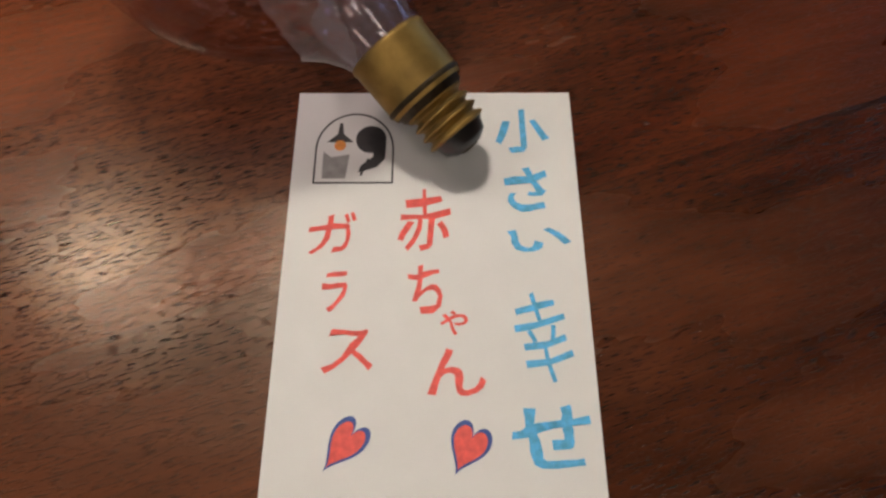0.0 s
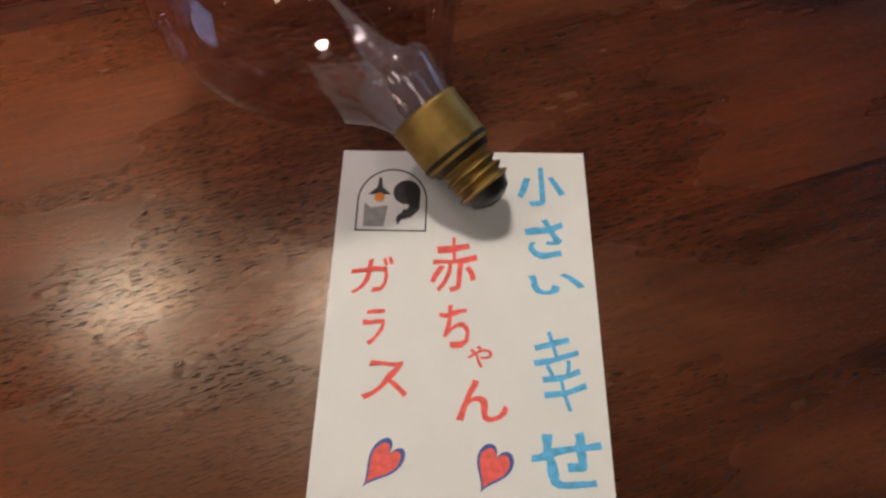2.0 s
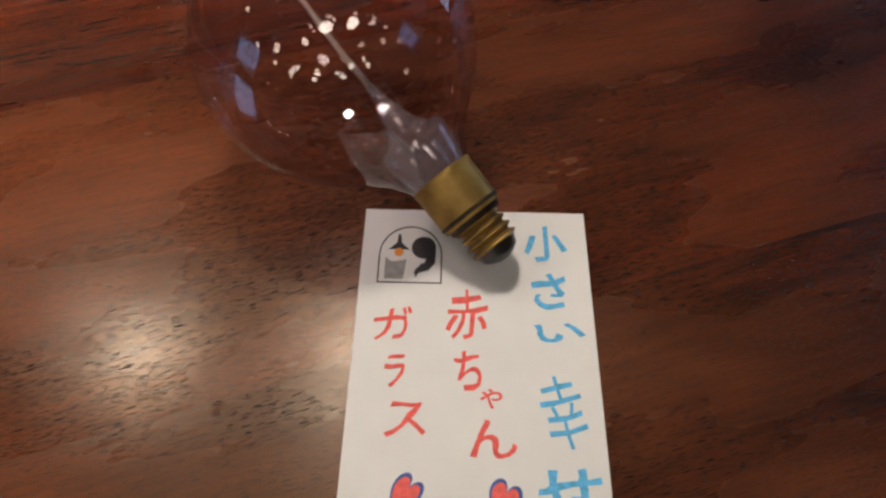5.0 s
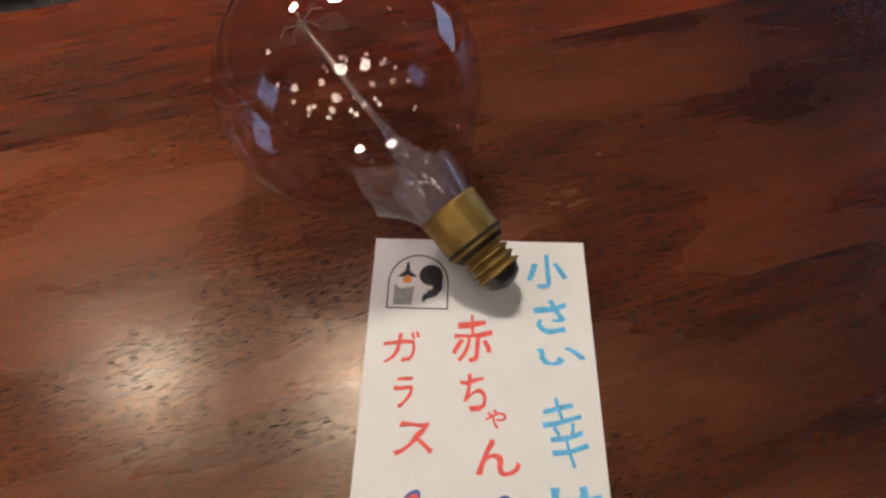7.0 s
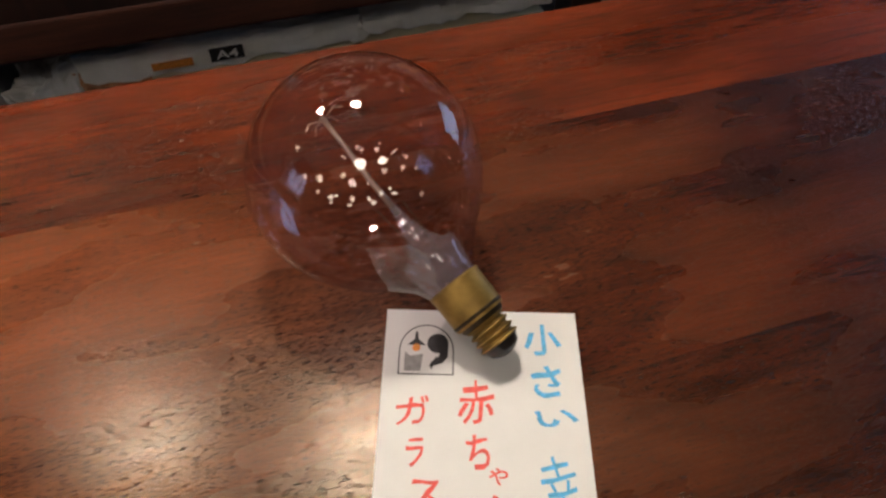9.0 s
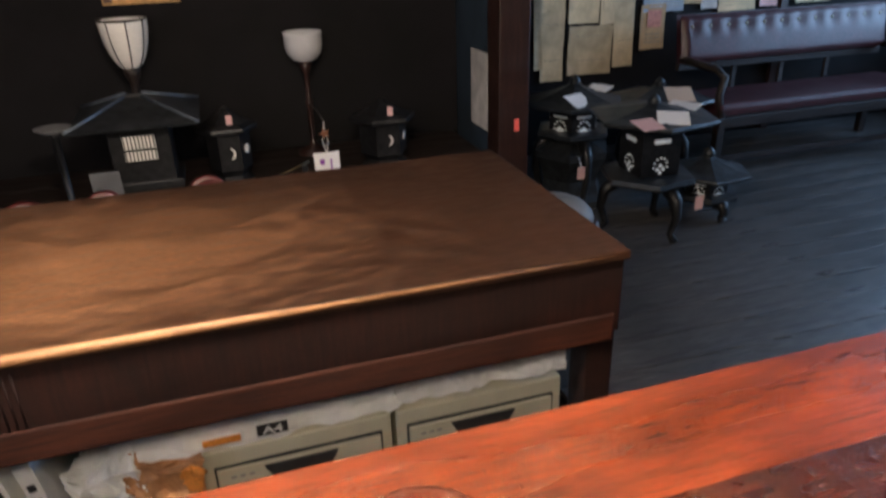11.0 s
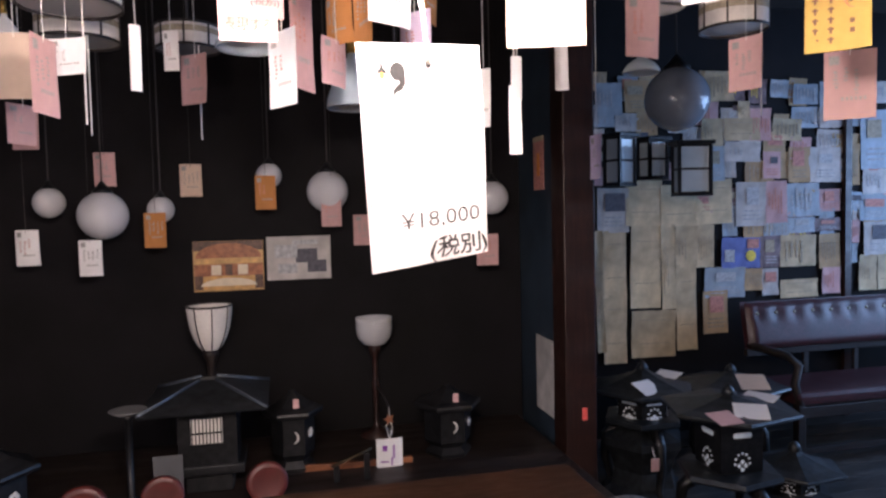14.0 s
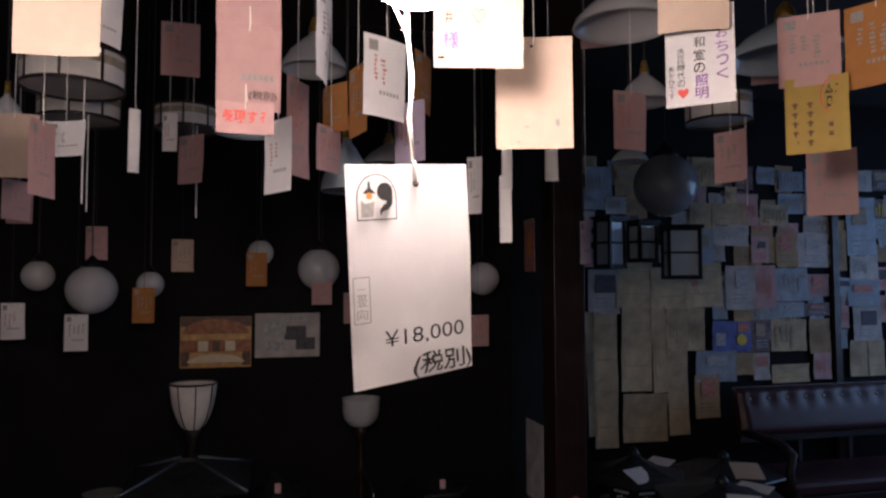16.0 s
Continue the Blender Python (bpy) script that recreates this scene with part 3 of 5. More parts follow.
def file_drawer(x, label):
    d = thing("file_drawer", pose(x, 0.600, SHELF) @ Matrix.Diagonal((0.955, 0.955, 0.955, 1)), label, "file drawer", "drawers under the counter")
    h = 0.172
    bm = box(0.283, 0.33, h, (0, 0.165, h / 2), 0.004)
    part("case", bm, BEIGE, d)
    part("drawer_front", box(0.245, 0.008, 0.115, (0, -0.003, 0.084), 0.002), BEIGE, d)
    gap = bmesh.new()
    for s in (-1, 1):
        box(0.003, 0.006, 0.121, (s * 0.124, -0.001, 0.084), bm=gap)
    box(0.25, 0.006, 0.003, (0, -0.001, 0.1435), bm=gap)
    part("gap", gap, SLOT, d)
    part("grip", outline([(-0.055, 0.012), (0.055, 0.012), (0.042, -0.012), (-0.042, -0.012)], 0.004), SLOT, d, "dark recessed grip", m=pose(0, -0.0075, 0.124, 90))
    part("label_mark", bars([(0.0, 0, 0.008, 0.004), (0.013, 0, 0.008, 0.004), (0.026, 0, 0.008, 0.004)]), GREY_INK, d, m=pose(-0.10, -0.0072, 0.126, 90))
    return d


file_drawer(-0.030, "grey-beige enamel drawer box under paper packs")
file_drawer(0.248, "grey-beige enamel drawer box under a crumpled white sack")


def crumpled(w, d, h, seed, amp):
    bm = bmesh.new()
    bmesh.ops.create_cube(bm, size=1.0, matrix=Matrix.Diagonal((w, d, h, 1)))
    bmesh.ops.subdivide_edges(bm, edges=bm.edges[:], cuts=22, use_grid_fill=True)
    for v in bm.verts:
        p = v.co * 22 + Vector((seed, seed * 2, 0))
        crease = abs(noise.noise(p * 1.9)) + 0.5 * abs(noise.noise(p * 4.1 + Vector((3, 0, 0))))
        way = Vector((v.co.x / w, v.co.y / d, v.co.z / h))
        v.co += amp * Vector((noise.noise(p), noise.noise(p + Vector((7, 0, 0))), noise.noise(p + Vector((0, 9, 0)))))
        v.co += amp * 1.5 * (crease - 0.4) * way
    return bm


sack = thing("paper_sack", pose(0.252, 0.698, SHELF + 0.1645), "crumpled white paper sack lying on a drawer box", "paper sack")
part("sack", crumpled(0.275, 0.19, 0.062, 3, 0.0075), PAPERS_WHITE, sack, m=pose(0, 0, 0.041))
part("folded_end", crumpled(0.05, 0.19, 0.035, 21, 0.010), PAPERS_WHITE, sack, "folded-over end", m=pose(-0.135, 0, 0.022))
pack = thing("paper_pack", pose(-0.032, 0.702, SHELF + 0.1645), "opened wrapped pack of white copy paper", "paper pack")
part("wrapper", crumpled(0.35, 0.20, 0.042, 8, 0.0070), PAPERS_WHITE, pack, m=pose(-0.035, 0, 0.025))
part("paper_stack", crumpled(0.26, 0.2, 0.022, 31, 0.005), PAPERS_WHITE, pack, m=pose(0.0, 0.015, 0.054))
part("printed_mark", box(0.042, 0.002, 0.018), BLACK_INK, pack, "dark blue-black size mark", m=pose(-0.032, -0.110, 0.026))
part("lettering", glyphs("A4", -0.014, -0.006, 0.014, 0.006, 0.02), PAPERS_WHITE, pack, "white letters", m=pose(-0.032, -0.1115, 0.026, 90))
part("orange_print", box(0.05, 0.002, 0.010), AMBER_INK, pack, m=pose(-0.10, -0.109, 0.022))
wrap = thing("wrapping_paper", pose(-0.212, 0.622, SHELF), "torn brown wrapping paper stuffed beside the drawer", "wrapping paper")
part("paper", crumpled(0.09, 0.08, 0.16, 5, 0.02), PAPERS_BROWN, wrap, m=pose(0, 0, 0.085))
part("torn_flap", crumpled(0.028, 0.008, 0.07, 6, 0.008), AMBER_INK, wrap, "yellow torn flap", m=pose(0.03, -0.035, 0.13, 20, 20, 0))
bag = thing("plastic_bag", pose(-0.28, 0.632, SHELF), "crumpled clear-white plastic bag", "bag")
part("bag", crumpled(0.09, 0.09, 0.17, 11, 0.022), PAPERS_WHITE, bag, m=pose(0, 0, 0.09))
for k, (x, tilt) in enumerate(((-0.345, 9), (-0.375, 12))):
    book = thing("catalogue", pose(x, 0.605, SHELF, 0, -tilt, 0), "white catalogue standing among papers on the shelf", "catalogue", "catalogues")
    part("cover", box(0.022, 0.2, 0.20, (0, 0.1, 0.105), 0.002), PAPERS_WHITE, book)
    part("spine_marks", bars([(0, 0.15, 0.010, 0.012), (0, 0.125, 0.010, 0.010), (0.001, 0.10, 0.009, 0.012), (0, 0.07, 0.008, 0.008)]), BLACK_INK, book, m=pose(0, -0.001, 0.02, 90))
cloth = thing("cloth_bundle", pose(-0.48, 0.63, SHELF), "olive-yellow crumpled cloth bundle", "cloth")
part("cloth", crumpled(0.16, 0.12, 0.13, 14, 0.03), OLIVE, cloth, m=pose(0, 0, 0.075))

# ---- the written card ----
CARD_TURN = -18.93
card = thing("postcard", pose(0, 0, TOP + 0.0003, 0, 0, CARD_TURN), "white handwritten postcard lying on the red table", "card")
bm = bmesh.new()
box(0.1, 0.148, 0.0004, (0.05, -0.074, 0.0002), bm=bm)
part("card_paper", bm, CARD, card)
INK_Z = 0.00045


def brush(body, mm, material, lean=0.0, slope=0.0, bold=0.010):
    """One written sign in a box of the card, in millimetres from its upper left corner."""
    x0, y0, x1, y1 = (v / 1000 for v in mm)
    part("written_sign", glyphs(body, x0, y1, x1, y0, bold, lean, 0.05 if body == "幸" else 0.09, slope=slope), material, card, m=pose(0, 0, INK_Z))


for body, mm, lean, slope in (("小", (71.6, -8, 91.3, -26), 0, 0.05), ("さ", (74.8, -32.5, 89.8, -50.5), -0.1, 0.12), ("い", (75.2, -56.5, 94.8, -65), -0.1, 0.30),
                              ("幸", (76.4, -80, 92.6, -109), -0.36, 0.16), ("せ", (73, -116.5, 96.2, -134.6), -0.05, 0.12)):
    brush(body, mm, BLUE_INK, lean, slope, 0.0 if body == "幸" else 0.018)
for body, mm, lean, slope in (("赤", (38, -41.8, 55.3, -64.8), 0, 0.05), ("ち", (42.2, -69.8, 53, -87), -0.12, 0.08), ("ゃ", (52, -86, 60.7, -94), -0.1, 0.1), ("ん", (47, -98.4, 65.8, -113.6), -0.12, 0.0),
                              ("ガ", (8, -51.2, 24, -66), 0.0, 0.1), ("ラ", (13.8, -72.5, 22.2, -86.6), 0.05, 0.06), ("ス", (15, -92, 31.4, -105.8), 0.0, 0.08)):
    brush(body, mm, RED_INK, lean, slope)


def heart_points(w, h, grow=1.0):
    pts = []
    for k in range(40):
        a = 2 * math.pi * k / 40
        x = 16 * math.sin(a) ** 3
        y = 13 * math.cos(a) - 5 * math.cos(2 * a) - 2 * math.cos(3 * a) - math.cos(4 * a)
        pts.append((x / 34 * w * grow, (y + 2.5) / 31 * h * grow))
    return pts


def heart(parent, x, y, w, h, turn, z, rim=True):
    if rim:
        part("heart_outline", outline(heart_points(w, h, 1.0), 0.0001), NAVY_INK, parent, "blue outline", m=pose(x, y, z, 0, 0, turn))
    part("heart", outline(heart_points(w, h, 0.82 if rim else 1.0), 0.0001), RED_INK, parent, "red heart", m=pose(x, y, z + 0.00012, 0, 0, turn))


heart(card, 0.0232, -0.1284, 0.0120, 0.0190, -37, INK_Z)
heart(card, 0.0598, -0.1293, 0.0130, 0.0172, -26, INK_Z)


def stamp(parent, x, y, w, h, z, ink, soft):
    """The shop's stamp as plain shapes: an arch, a small shaded lamp, a box and two rounded forms."""
    st = bmesh.new()
    n = 20
    arch = [(-w / 2, 0), (w / 2, 0), (w / 2, h * 0.48)] + [(w / 2 * math.cos(math.pi * k / n), h * 0.48 + h * 0.52 * math.sin(math.pi * k / n)) for k in range(1, n)] + [(-w / 2, h * 0.48)]
    line = w * 0.024
    for a, b in zip(arch, arch[1:] + arch[:1]):
        d = Vector(b) - Vector(a)
        box(d.length + line, line, 0.0001, ((a[0] + b[0]) / 2, (a[1] + b[1]) / 2, 0), bm=st, turn=Matrix.Rotation(math.atan2(d.y, d.x), 4, "Z"))
    base = part("stamp", st, ink, parent, "printed arch with plain shapes", m=pose(x, y, z))
    oval = [(math.cos(2 * math.pi * k / 24), math.sin(2 * math.pi * k / 24)) for k in range(24)]
    part("dark_shape", outline([(w * (0.21 + 0.20 * a), h * (0.62 + 0.20 * b)) for a, b in oval], 0.0001), ink, base)
    part("dark_shape", outline([(w * 0.26, h * 0.60), (w * 0.41, h * 0.58), (w * 0.40, h * 0.34), (w * 0.30, h * 0.22), (w * 0.06, h * 0.14), (w * 0.09, h * 0.24), (w * 0.24, h * 0.36)], 0.00011), ink, base)
    part("box_shape", outline([(-w * 0.40, h * 0.06), (-w * 0.10, h * 0.06), (-w * 0.06, h * 0.40), (-w * 0.30, h * 0.36), (-w * 0.40, h * 0.44)], 0.00008), soft, base)
    part("shade_shape", outline([(-w * 0.36, h * 0.58), (-w * 0.02, h * 0.58), (-w * 0.15, h * 0.70), (-w * 0.17, h * 0.86), (-w * 0.21, h * 0.86), (-w * 0.23, h * 0.70)], 0.00012), ink, base)
    part("amber_spot", outline([(w * (-0.19 + 0.075 * a), h * (0.53 + 0.075 * b)) for a, b in oval], 0.00016), AMBER_INK, base)
    part("line", outline([(w * 0.08, h * 0.10), (w * 0.11, h * 0.10), (w * 0.20, h * 0.34), (w * 0.17, h * 0.34)], 0.0001), ink, base)
    return base


stamp(card, 0.0216, -0.0386, 0.0275, 0.0290, INK_Z, BLACK_INK, GREY_INK)

# ---- the old bulb on the table ----
R = 0.0597
C = Vector((0.0032, 0.0445, TOP + R))
TIP = Vector((0.0484, -0.0503, TOP + 0.0128))
axis = (C - TIP).normalized()
LEN = (C - TIP).length
bulb = thing("light_bulb", Matrix.Translation(TIP) @ axis.to_track_quat("Z", "Y").to_matrix().to_4x4(), "large old clear glass bulb with tarnished brass cap, unlit", "light bulb")
prof = [(0.0134, 0.0415), (0.0152, 0.0455), (0.0190, 0.0515), (0.0270, 0.0590), (0.0370, 0.0668)]
z_on = 0.074
while z_on < LEN + R - 0.0002:
    prof.append((math.sqrt(max(R * R - (z_on - LEN) ** 2, 0)), z_on))
    z_on += 0.0042
prof.append((0.0, LEN + R))
part("glass", lathe(prof, 96), BULB_GLASS, bulb, "clear faintly violet glass", True)
cap = part("brass_collar", lathe([(0.0135, 0.0215), (0.0138, 0.0225), (0.0141, 0.024), (0.0143, 0.041), (0.0148, 0.0424), (0.0143, 0.0434), (0.0132, 0.0425)], 48), BRASS, bulb, "tarnished brass collar", True)
thread = []
for k in range(49):
    z = 0.0062 + k * 0.0153 / 48
    thread.append((0.0100 + 0.0011 * math.sin(2 * math.pi * k / 12), z))
part("screw_thread", lathe([(0.0085, 0.0058)] + thread, 48), BRASS, bulb, "worn brass screw thread", True)
part("black_band", lathe([(0.0112, 0.0190), (0.0122, 0.0198), (0.0124, 0.0215), (0.0138, 0.0228), (0.0146, 0.0240), (0.0143, 0.0248)], 40), GRIME, bulb, "blackened band", True)
part("insulator", lathe([(0, 0.0), (0.0046, 0.0), (0.0080, 0.0022), (0.0090, 0.0050), (0.0098, 0.0062)], 32), BLACK_GLASS, bulb, "black insulator", True)
part("contact", lathe([(0, -0.0008), (0.003, -0.0006), (0.0042, 0.001)], 24), GRIME, bulb, "", True)
part("seal_tip", lathe([(0.0045, LEN + R - 0.0006), (0.0030, LEN + R + 0.0010), (0.0016, LEN + R + 0.0032), (0.0010, LEN + R + 0.0050), (0, LEN + R + 0.0056)], 20), STEM_GLASS, bulb, "drawn glass seal tip", True)
part("locating_pin", lathe([(0, 0), (0.0016, 0), (0.0016, 0.0016), (0.0008, 0.0022), (0, 0.0022)], 14), BRASS, bulb, "small brass pin", True, pose(-0.0138, 0.0, 0.030, 0, -90, 0))
part("stem", lathe([(0.0128, 0.043), (0.0136, 0.047), (0.0148, 0.053), (0.0157, 0.059), (0.0158, 0.0625), (0.0148, 0.0640), (0.0110, 0.0645), (0.0075, 0.070), (0.0050, 0.076), (0.0030, 0.084), (0.0024, 0.092)], 32), STEM_GLASS, bulb, "frosted glass stem", True)
part("support_rod", tube([(0, 0, 0.088), (0.0006, 0, 0.11), (0, 0.0004, 0.135), (0, 0, 0.152)], [0.0017, 0.0014, 0.0012, 0.0014], 10), WIRE, bulb, "thin glass rod", True)
part("lead_wire", tube([(0.0045, 0, 0.06), (0.0065, 0.001, 0.078), (0.009, 0.002, 0.095)], 0.0003, 6), GRIME, bulb)
part("lead_wire", tube([(-0.0045, 0, 0.06), (-0.0065, -0.001, 0.078), (-0.008, -0.003, 0.093)], 0.0003, 6), GRIME, bulb)
hooks = bmesh.new()
for k in range(5):
    a = 2 * math.pi * k / 5
    tube([(0, 0, 0.150), (0.008 * math.cos(a), 0.008 * math.sin(a), 0.152), (0.012 * math.cos(a), 0.012 * math.sin(a), 0.149)], 0.00025, 5, hooks)
part("filament_hooks", hooks, WIRE, bulb)


# ---- lit lamps ----
def lit_lamp(x, y, z, r, material, label):
    lp = thing("pendant_lamp", pose(x, y, z), label, "lamp", "lit pendant bulbs")
    part("bulb", lathe([(0, -r), (r * 0.38, -r * 0.92), (r * 0.71, -r * 0.71), (r * 0.92, -r * 0.38), (r, 0), (r * 0.92, r * 0.38), (r * 0.71, r * 0.71), (r * 0.42, r * 1.1)], 24), material, lp, "glowing warm bulb", True)
    part("socket", lathe([(r * 0.42, r * 1.08), (r * 0.5, r * 1.1), (r * 0.5, r * 2.0), (r * 0.2, r * 2.3), (0, r * 2.3)], 24), BRASS, lp, "brass socket", True)
    part("cord", tube([(0, 0, r * 2.25), (0, 0, H - z)], 0.003, 6), DARK_CORD, lp)
    return lp


lit_lamp(0.017, 0.250, 1.636, 0.0465, WHITE_LIT, "glowing round globe hanging on a cord over the price tag")
lit_lamp(-0.312, 0.345, 1.57, 0.045, SIDE_LIT, "glowing round globe hanging on a cord over the red table")
# two unseen fill globes, added to brighten the card, table and shelf
for x, y, z in ((-0.14, -0.48, 1.70), (0.16, -0.54, 1.72)):
    lit_lamp(x, y, z, 0.07, NEAR_FILL, "added unseen fill globe hanging on a cord behind the red table")
for x, y, z in ((-1.1, -0.6, 1.7), (-0.6, -1.3, 1.5), (-0.1, -1.6, 1.45), (-1.5, 0.3, 1.95), (-1.0, -1.9, 1.5), (0.1, -1.9, 1.75), (-1.8, -1.1, 1.7), (-0.3, -2.2, 1.8), (-1.6, -1.8, 1.9), (-2.1, -0.5, 1.9), (-1.3, -1.3, 1.6), (-0.7, -0.9, 1.95), (0.45, -1.7, 1.6), (0.5, -2.2, 2.0), (-2.0, -2.0, 1.7)):
    lit_lamp(x, y, z, 0.07, FAR_LIT, "glowing round globe hanging on a cord under the ceiling")


# ---- paper tags on strings ----
def tag_sheet(w, h, curl, seed):
    """A card that hangs from z = 0 down, slightly curled, with a hole; it faces -y."""
    bm = bmesh.new()
    nx, nz, th = 8, 10, 0.0004
    for s in (0, 1):
        grid = []
        for j in range(nz + 1):
            row = []
            for i in range(nx + 1):
                u, v = i / nx - 0.5, j / nz
                y = curl * (u * u * 0.05 + 0.06 * v * v * h * (1 + 1.4 * u)) + 0.0015 * noise.noise((u * 3 + seed, v * 3, seed)) + s * th
                row.append(bm.verts.new((u * w, y, -v * h)))
            grid.append(row)
        for j in range(nz):
            for i in range(nx):
                q = (grid[j][i], grid[j][i + 1], grid[j + 1][i + 1], grid[j + 1][i])
                bm.faces.new(q if s == 0 else q[::-1])
    return bm


def bent_bars(rows, w, h, curl, seed):
    """Bars of writing on such a card: rows of u, v (0 to 1 across and down), width, height."""
    bm = bmesh.new()
    for u0, v0, ww, hh in rows:
        for k in range(2):
            vs = []
            for du, dv in ((-0.5 + k * 0.5, -0.5), (k * 0.5, -0.5), (k * 0.5, 0.5), (-0.5 + k * 0.5, 0.5)):
                u, v = u0 - 0.5 + du * ww / w, v0 + dv * hh / h
                y = curl * (u * u * 0.05 + 0.06 * v * v * h * (1 + 1.4 * u)) + 0.0015 * noise.noise((u * 3 + seed, v * 3, seed)) - 0.0006
                vs.append(bm.verts.new((u * w, y, -v * h)))
            bm.faces.new(vs)
    return bm


TAG_LABEL = {
    "white": "white price card hanging on a thin string", "tan": "cream blank card hanging on a thin string",
    "pink": "pink price card hanging on a thin string", "orange": "orange price card hanging on a thin string",
    "lilac": "lilac price card hanging on a thin string", "yellow": "yellow handwritten card hanging on a string",
}


def hang_tag(x, y, z, w, h, yaw, color, seed, top=None, writing=True, roll=0.0, cord=None):
    """A card whose middle is at x, y, z, on a string up to the ceiling (or to top)."""
    rnd = random.Random(seed)
    t = thing("price_tag", pose(x, y, z, 0, roll, yaw) @ pose(0, 0, h / 2), TAG_LABEL[color], "price tag", "price tags")
    curl = rnd.uniform(-0.6, 0.9)
    part("card", tag_sheet(w, h, curl, seed), PAPER[color], t, "", True)
    up = (top if top is not None else H) - (z + h / 2)
    part("string", tube([(0, 0.0003, -0.01), (0.0006, -0.001, 0.004), (0, 0, 0.03), (rnd.uniform(-0.004, 0.004), 0, up * 0.5), (0, 0, up)], 0.0009, 6), cord or CORD, t)
    if writing and w > 0.03:
        ink = GREY_INK if rnd.random() < 0.6 else PRINT[2]
        part("price_line", bent_bars([(0.36 + 0.085 * k, 0.70, w * 0.05, h * 0.05) for k in range(6)], w, h, curl, seed), GREY_INK, t, "faint printed price")
        rows = []
        for k in range(rnd.randint(2, 4)):
            u, v = 0.24 + 0.19 * k, 0.28 + rnd.uniform(-0.03, 0.05)
            for q in range(rnd.randint(4, 7)):
                rows.append((u + rnd.uniform(-0.02, 0.02), v, w * rnd.uniform(0.05, 0.10), h * rnd.uniform(0.02, 0.04)))
                v += 0.055
        tagged(part("handwriting", bent_bars(rows, w, h, curl, seed), ink, t, "faint handwriting"), kind="stuff")
        part("stamp_mark", bent_bars([(0.2, 0.13, w * 0.2, h * 0.13)], w, h, curl, seed), GREY_INK, t, "small printed stamp")
    return t


PAPERS_A = [
    (1.83, 1.37, 0.19, 0.25, 1),
    (2.03, 1.41, 0.22, 0.26, 0),
    (2.26, 1.39, 0.23, 0.24, 0),
    (2.50, 1.41, 0.24, 0.26, 0),
    (1.74, 0.89, 0.05, 0.69, 0),
    (1.84, 1.05, 0.14, 0.38, 0),
    (1.84, 0.66, 0.14, 0.39, 0),
    (2.04, 1.03, 0.19, 0.48, 0),
    (2.09, 0.62, 0.28, 0.27, 0),
    (2.19, 1.02, 0.09, 0.49, 0),
    (2.31, 0.77, 0.13, 0.50, 0),
    (2.31, 1.14, 0.14, 0.24, 0),
    (2.44, 1.14, 0.12, 0.25, 0),
]

PAPERS_B = [
    (2.43, 1.40, 0.11, 0.11, 2),
    (2.58, 0.91, 0.27, 0.18, 4),
    (2.51, 0.73, 0.16, 0.25, 3),
    (2.69, 1.09, 0.26, 0.18, 5),
    (2.90, 1.09, 0.14, 0.19, 6),
    (3.10, 1.09, 0.25, 0.19, 0),
    (3.34, 1.08, 0.15, 0.21, 3),
    (2.78, 0.92, 0.12, 0.13, 3),
    (2.90, 0.90, 0.11, 0.16, 1),
    (3.11, 0.85, 0.26, 0.11, 0),
    (3.35, 0.89, 0.13, 0.16, 2),
]

PAPERS_C = [
    (2.76, 1.39, 0.20, 0.26, 1),
    (2.94, 1.40, 0.15, 0.25, 2),
    (3.14, 1.41, 0.23, 0.20, 4),
    (3.11, 1.63, 0.15, 0.21, 3),
    (3.30, 1.63, 0.23, 0.21, 1),
    (2.70, 1.85, 0.24, 0.13, 0),
    (2.70, 1.71, 0.24, 0.11, 1),
    (2.49, 1.83, 0.14, 0.16, 0),
    (2.49, 1.64, 0.16, 0.20, 4),
    (2.83, 1.88, 0.14, 0.19, 2),
    (3.02, 1.85, 0.20, 0.13, 0),
    (2.71, 1.97, 0.08, 0.10, 0),
    (2.91, 1.63, 0.12, 0.16, 2),
    (3.33, 1.93, 0.14, 0.13, 1),
]

PAPERS_D = [
    (3.51, 1.63, 0.09, 0.25, 3),
    (3.68, 1.79, 0.22, 0.36, 4),
    (3.70, 1.52, 0.21, 0.15, 1),
    (3.52, 1.20, 0.09, 0.14, 2),
    (3.69, 1.35, 0.24, 0.16, 4),
    (3.71, 1.15, 0.21, 0.21, 1),
    (3.51, 1.06, 0.07, 0.12, 4),
    (3.63, 0.93, 0.13, 0.22, 0),
    (3.77, 0.93, 0.12, 0.22, 0),
    (3.32, 1.25, 0.19, 0.08, 6),
    (3.13, 1.25, 0.18, 0.09, 4),
    (1.81, 2.02, 0.16, 0.18, 4),
    (1.99, 2.04, 0.15, 0.18, 3),
    (2.54, 2.11, 0.19, 0.17, 0),
    (3.15, 2.07, 0.17, 0.12, 4),
]

TAGS_TAN = [
    (-0.331, 0.752, 1.767, 0.100, 0.148, -3),
    (0.524, 0.705, 1.831, 0.100, 0.093, -30),
    (-0.654, 1.595, 1.735, 0.100, 0.148, -6),
]

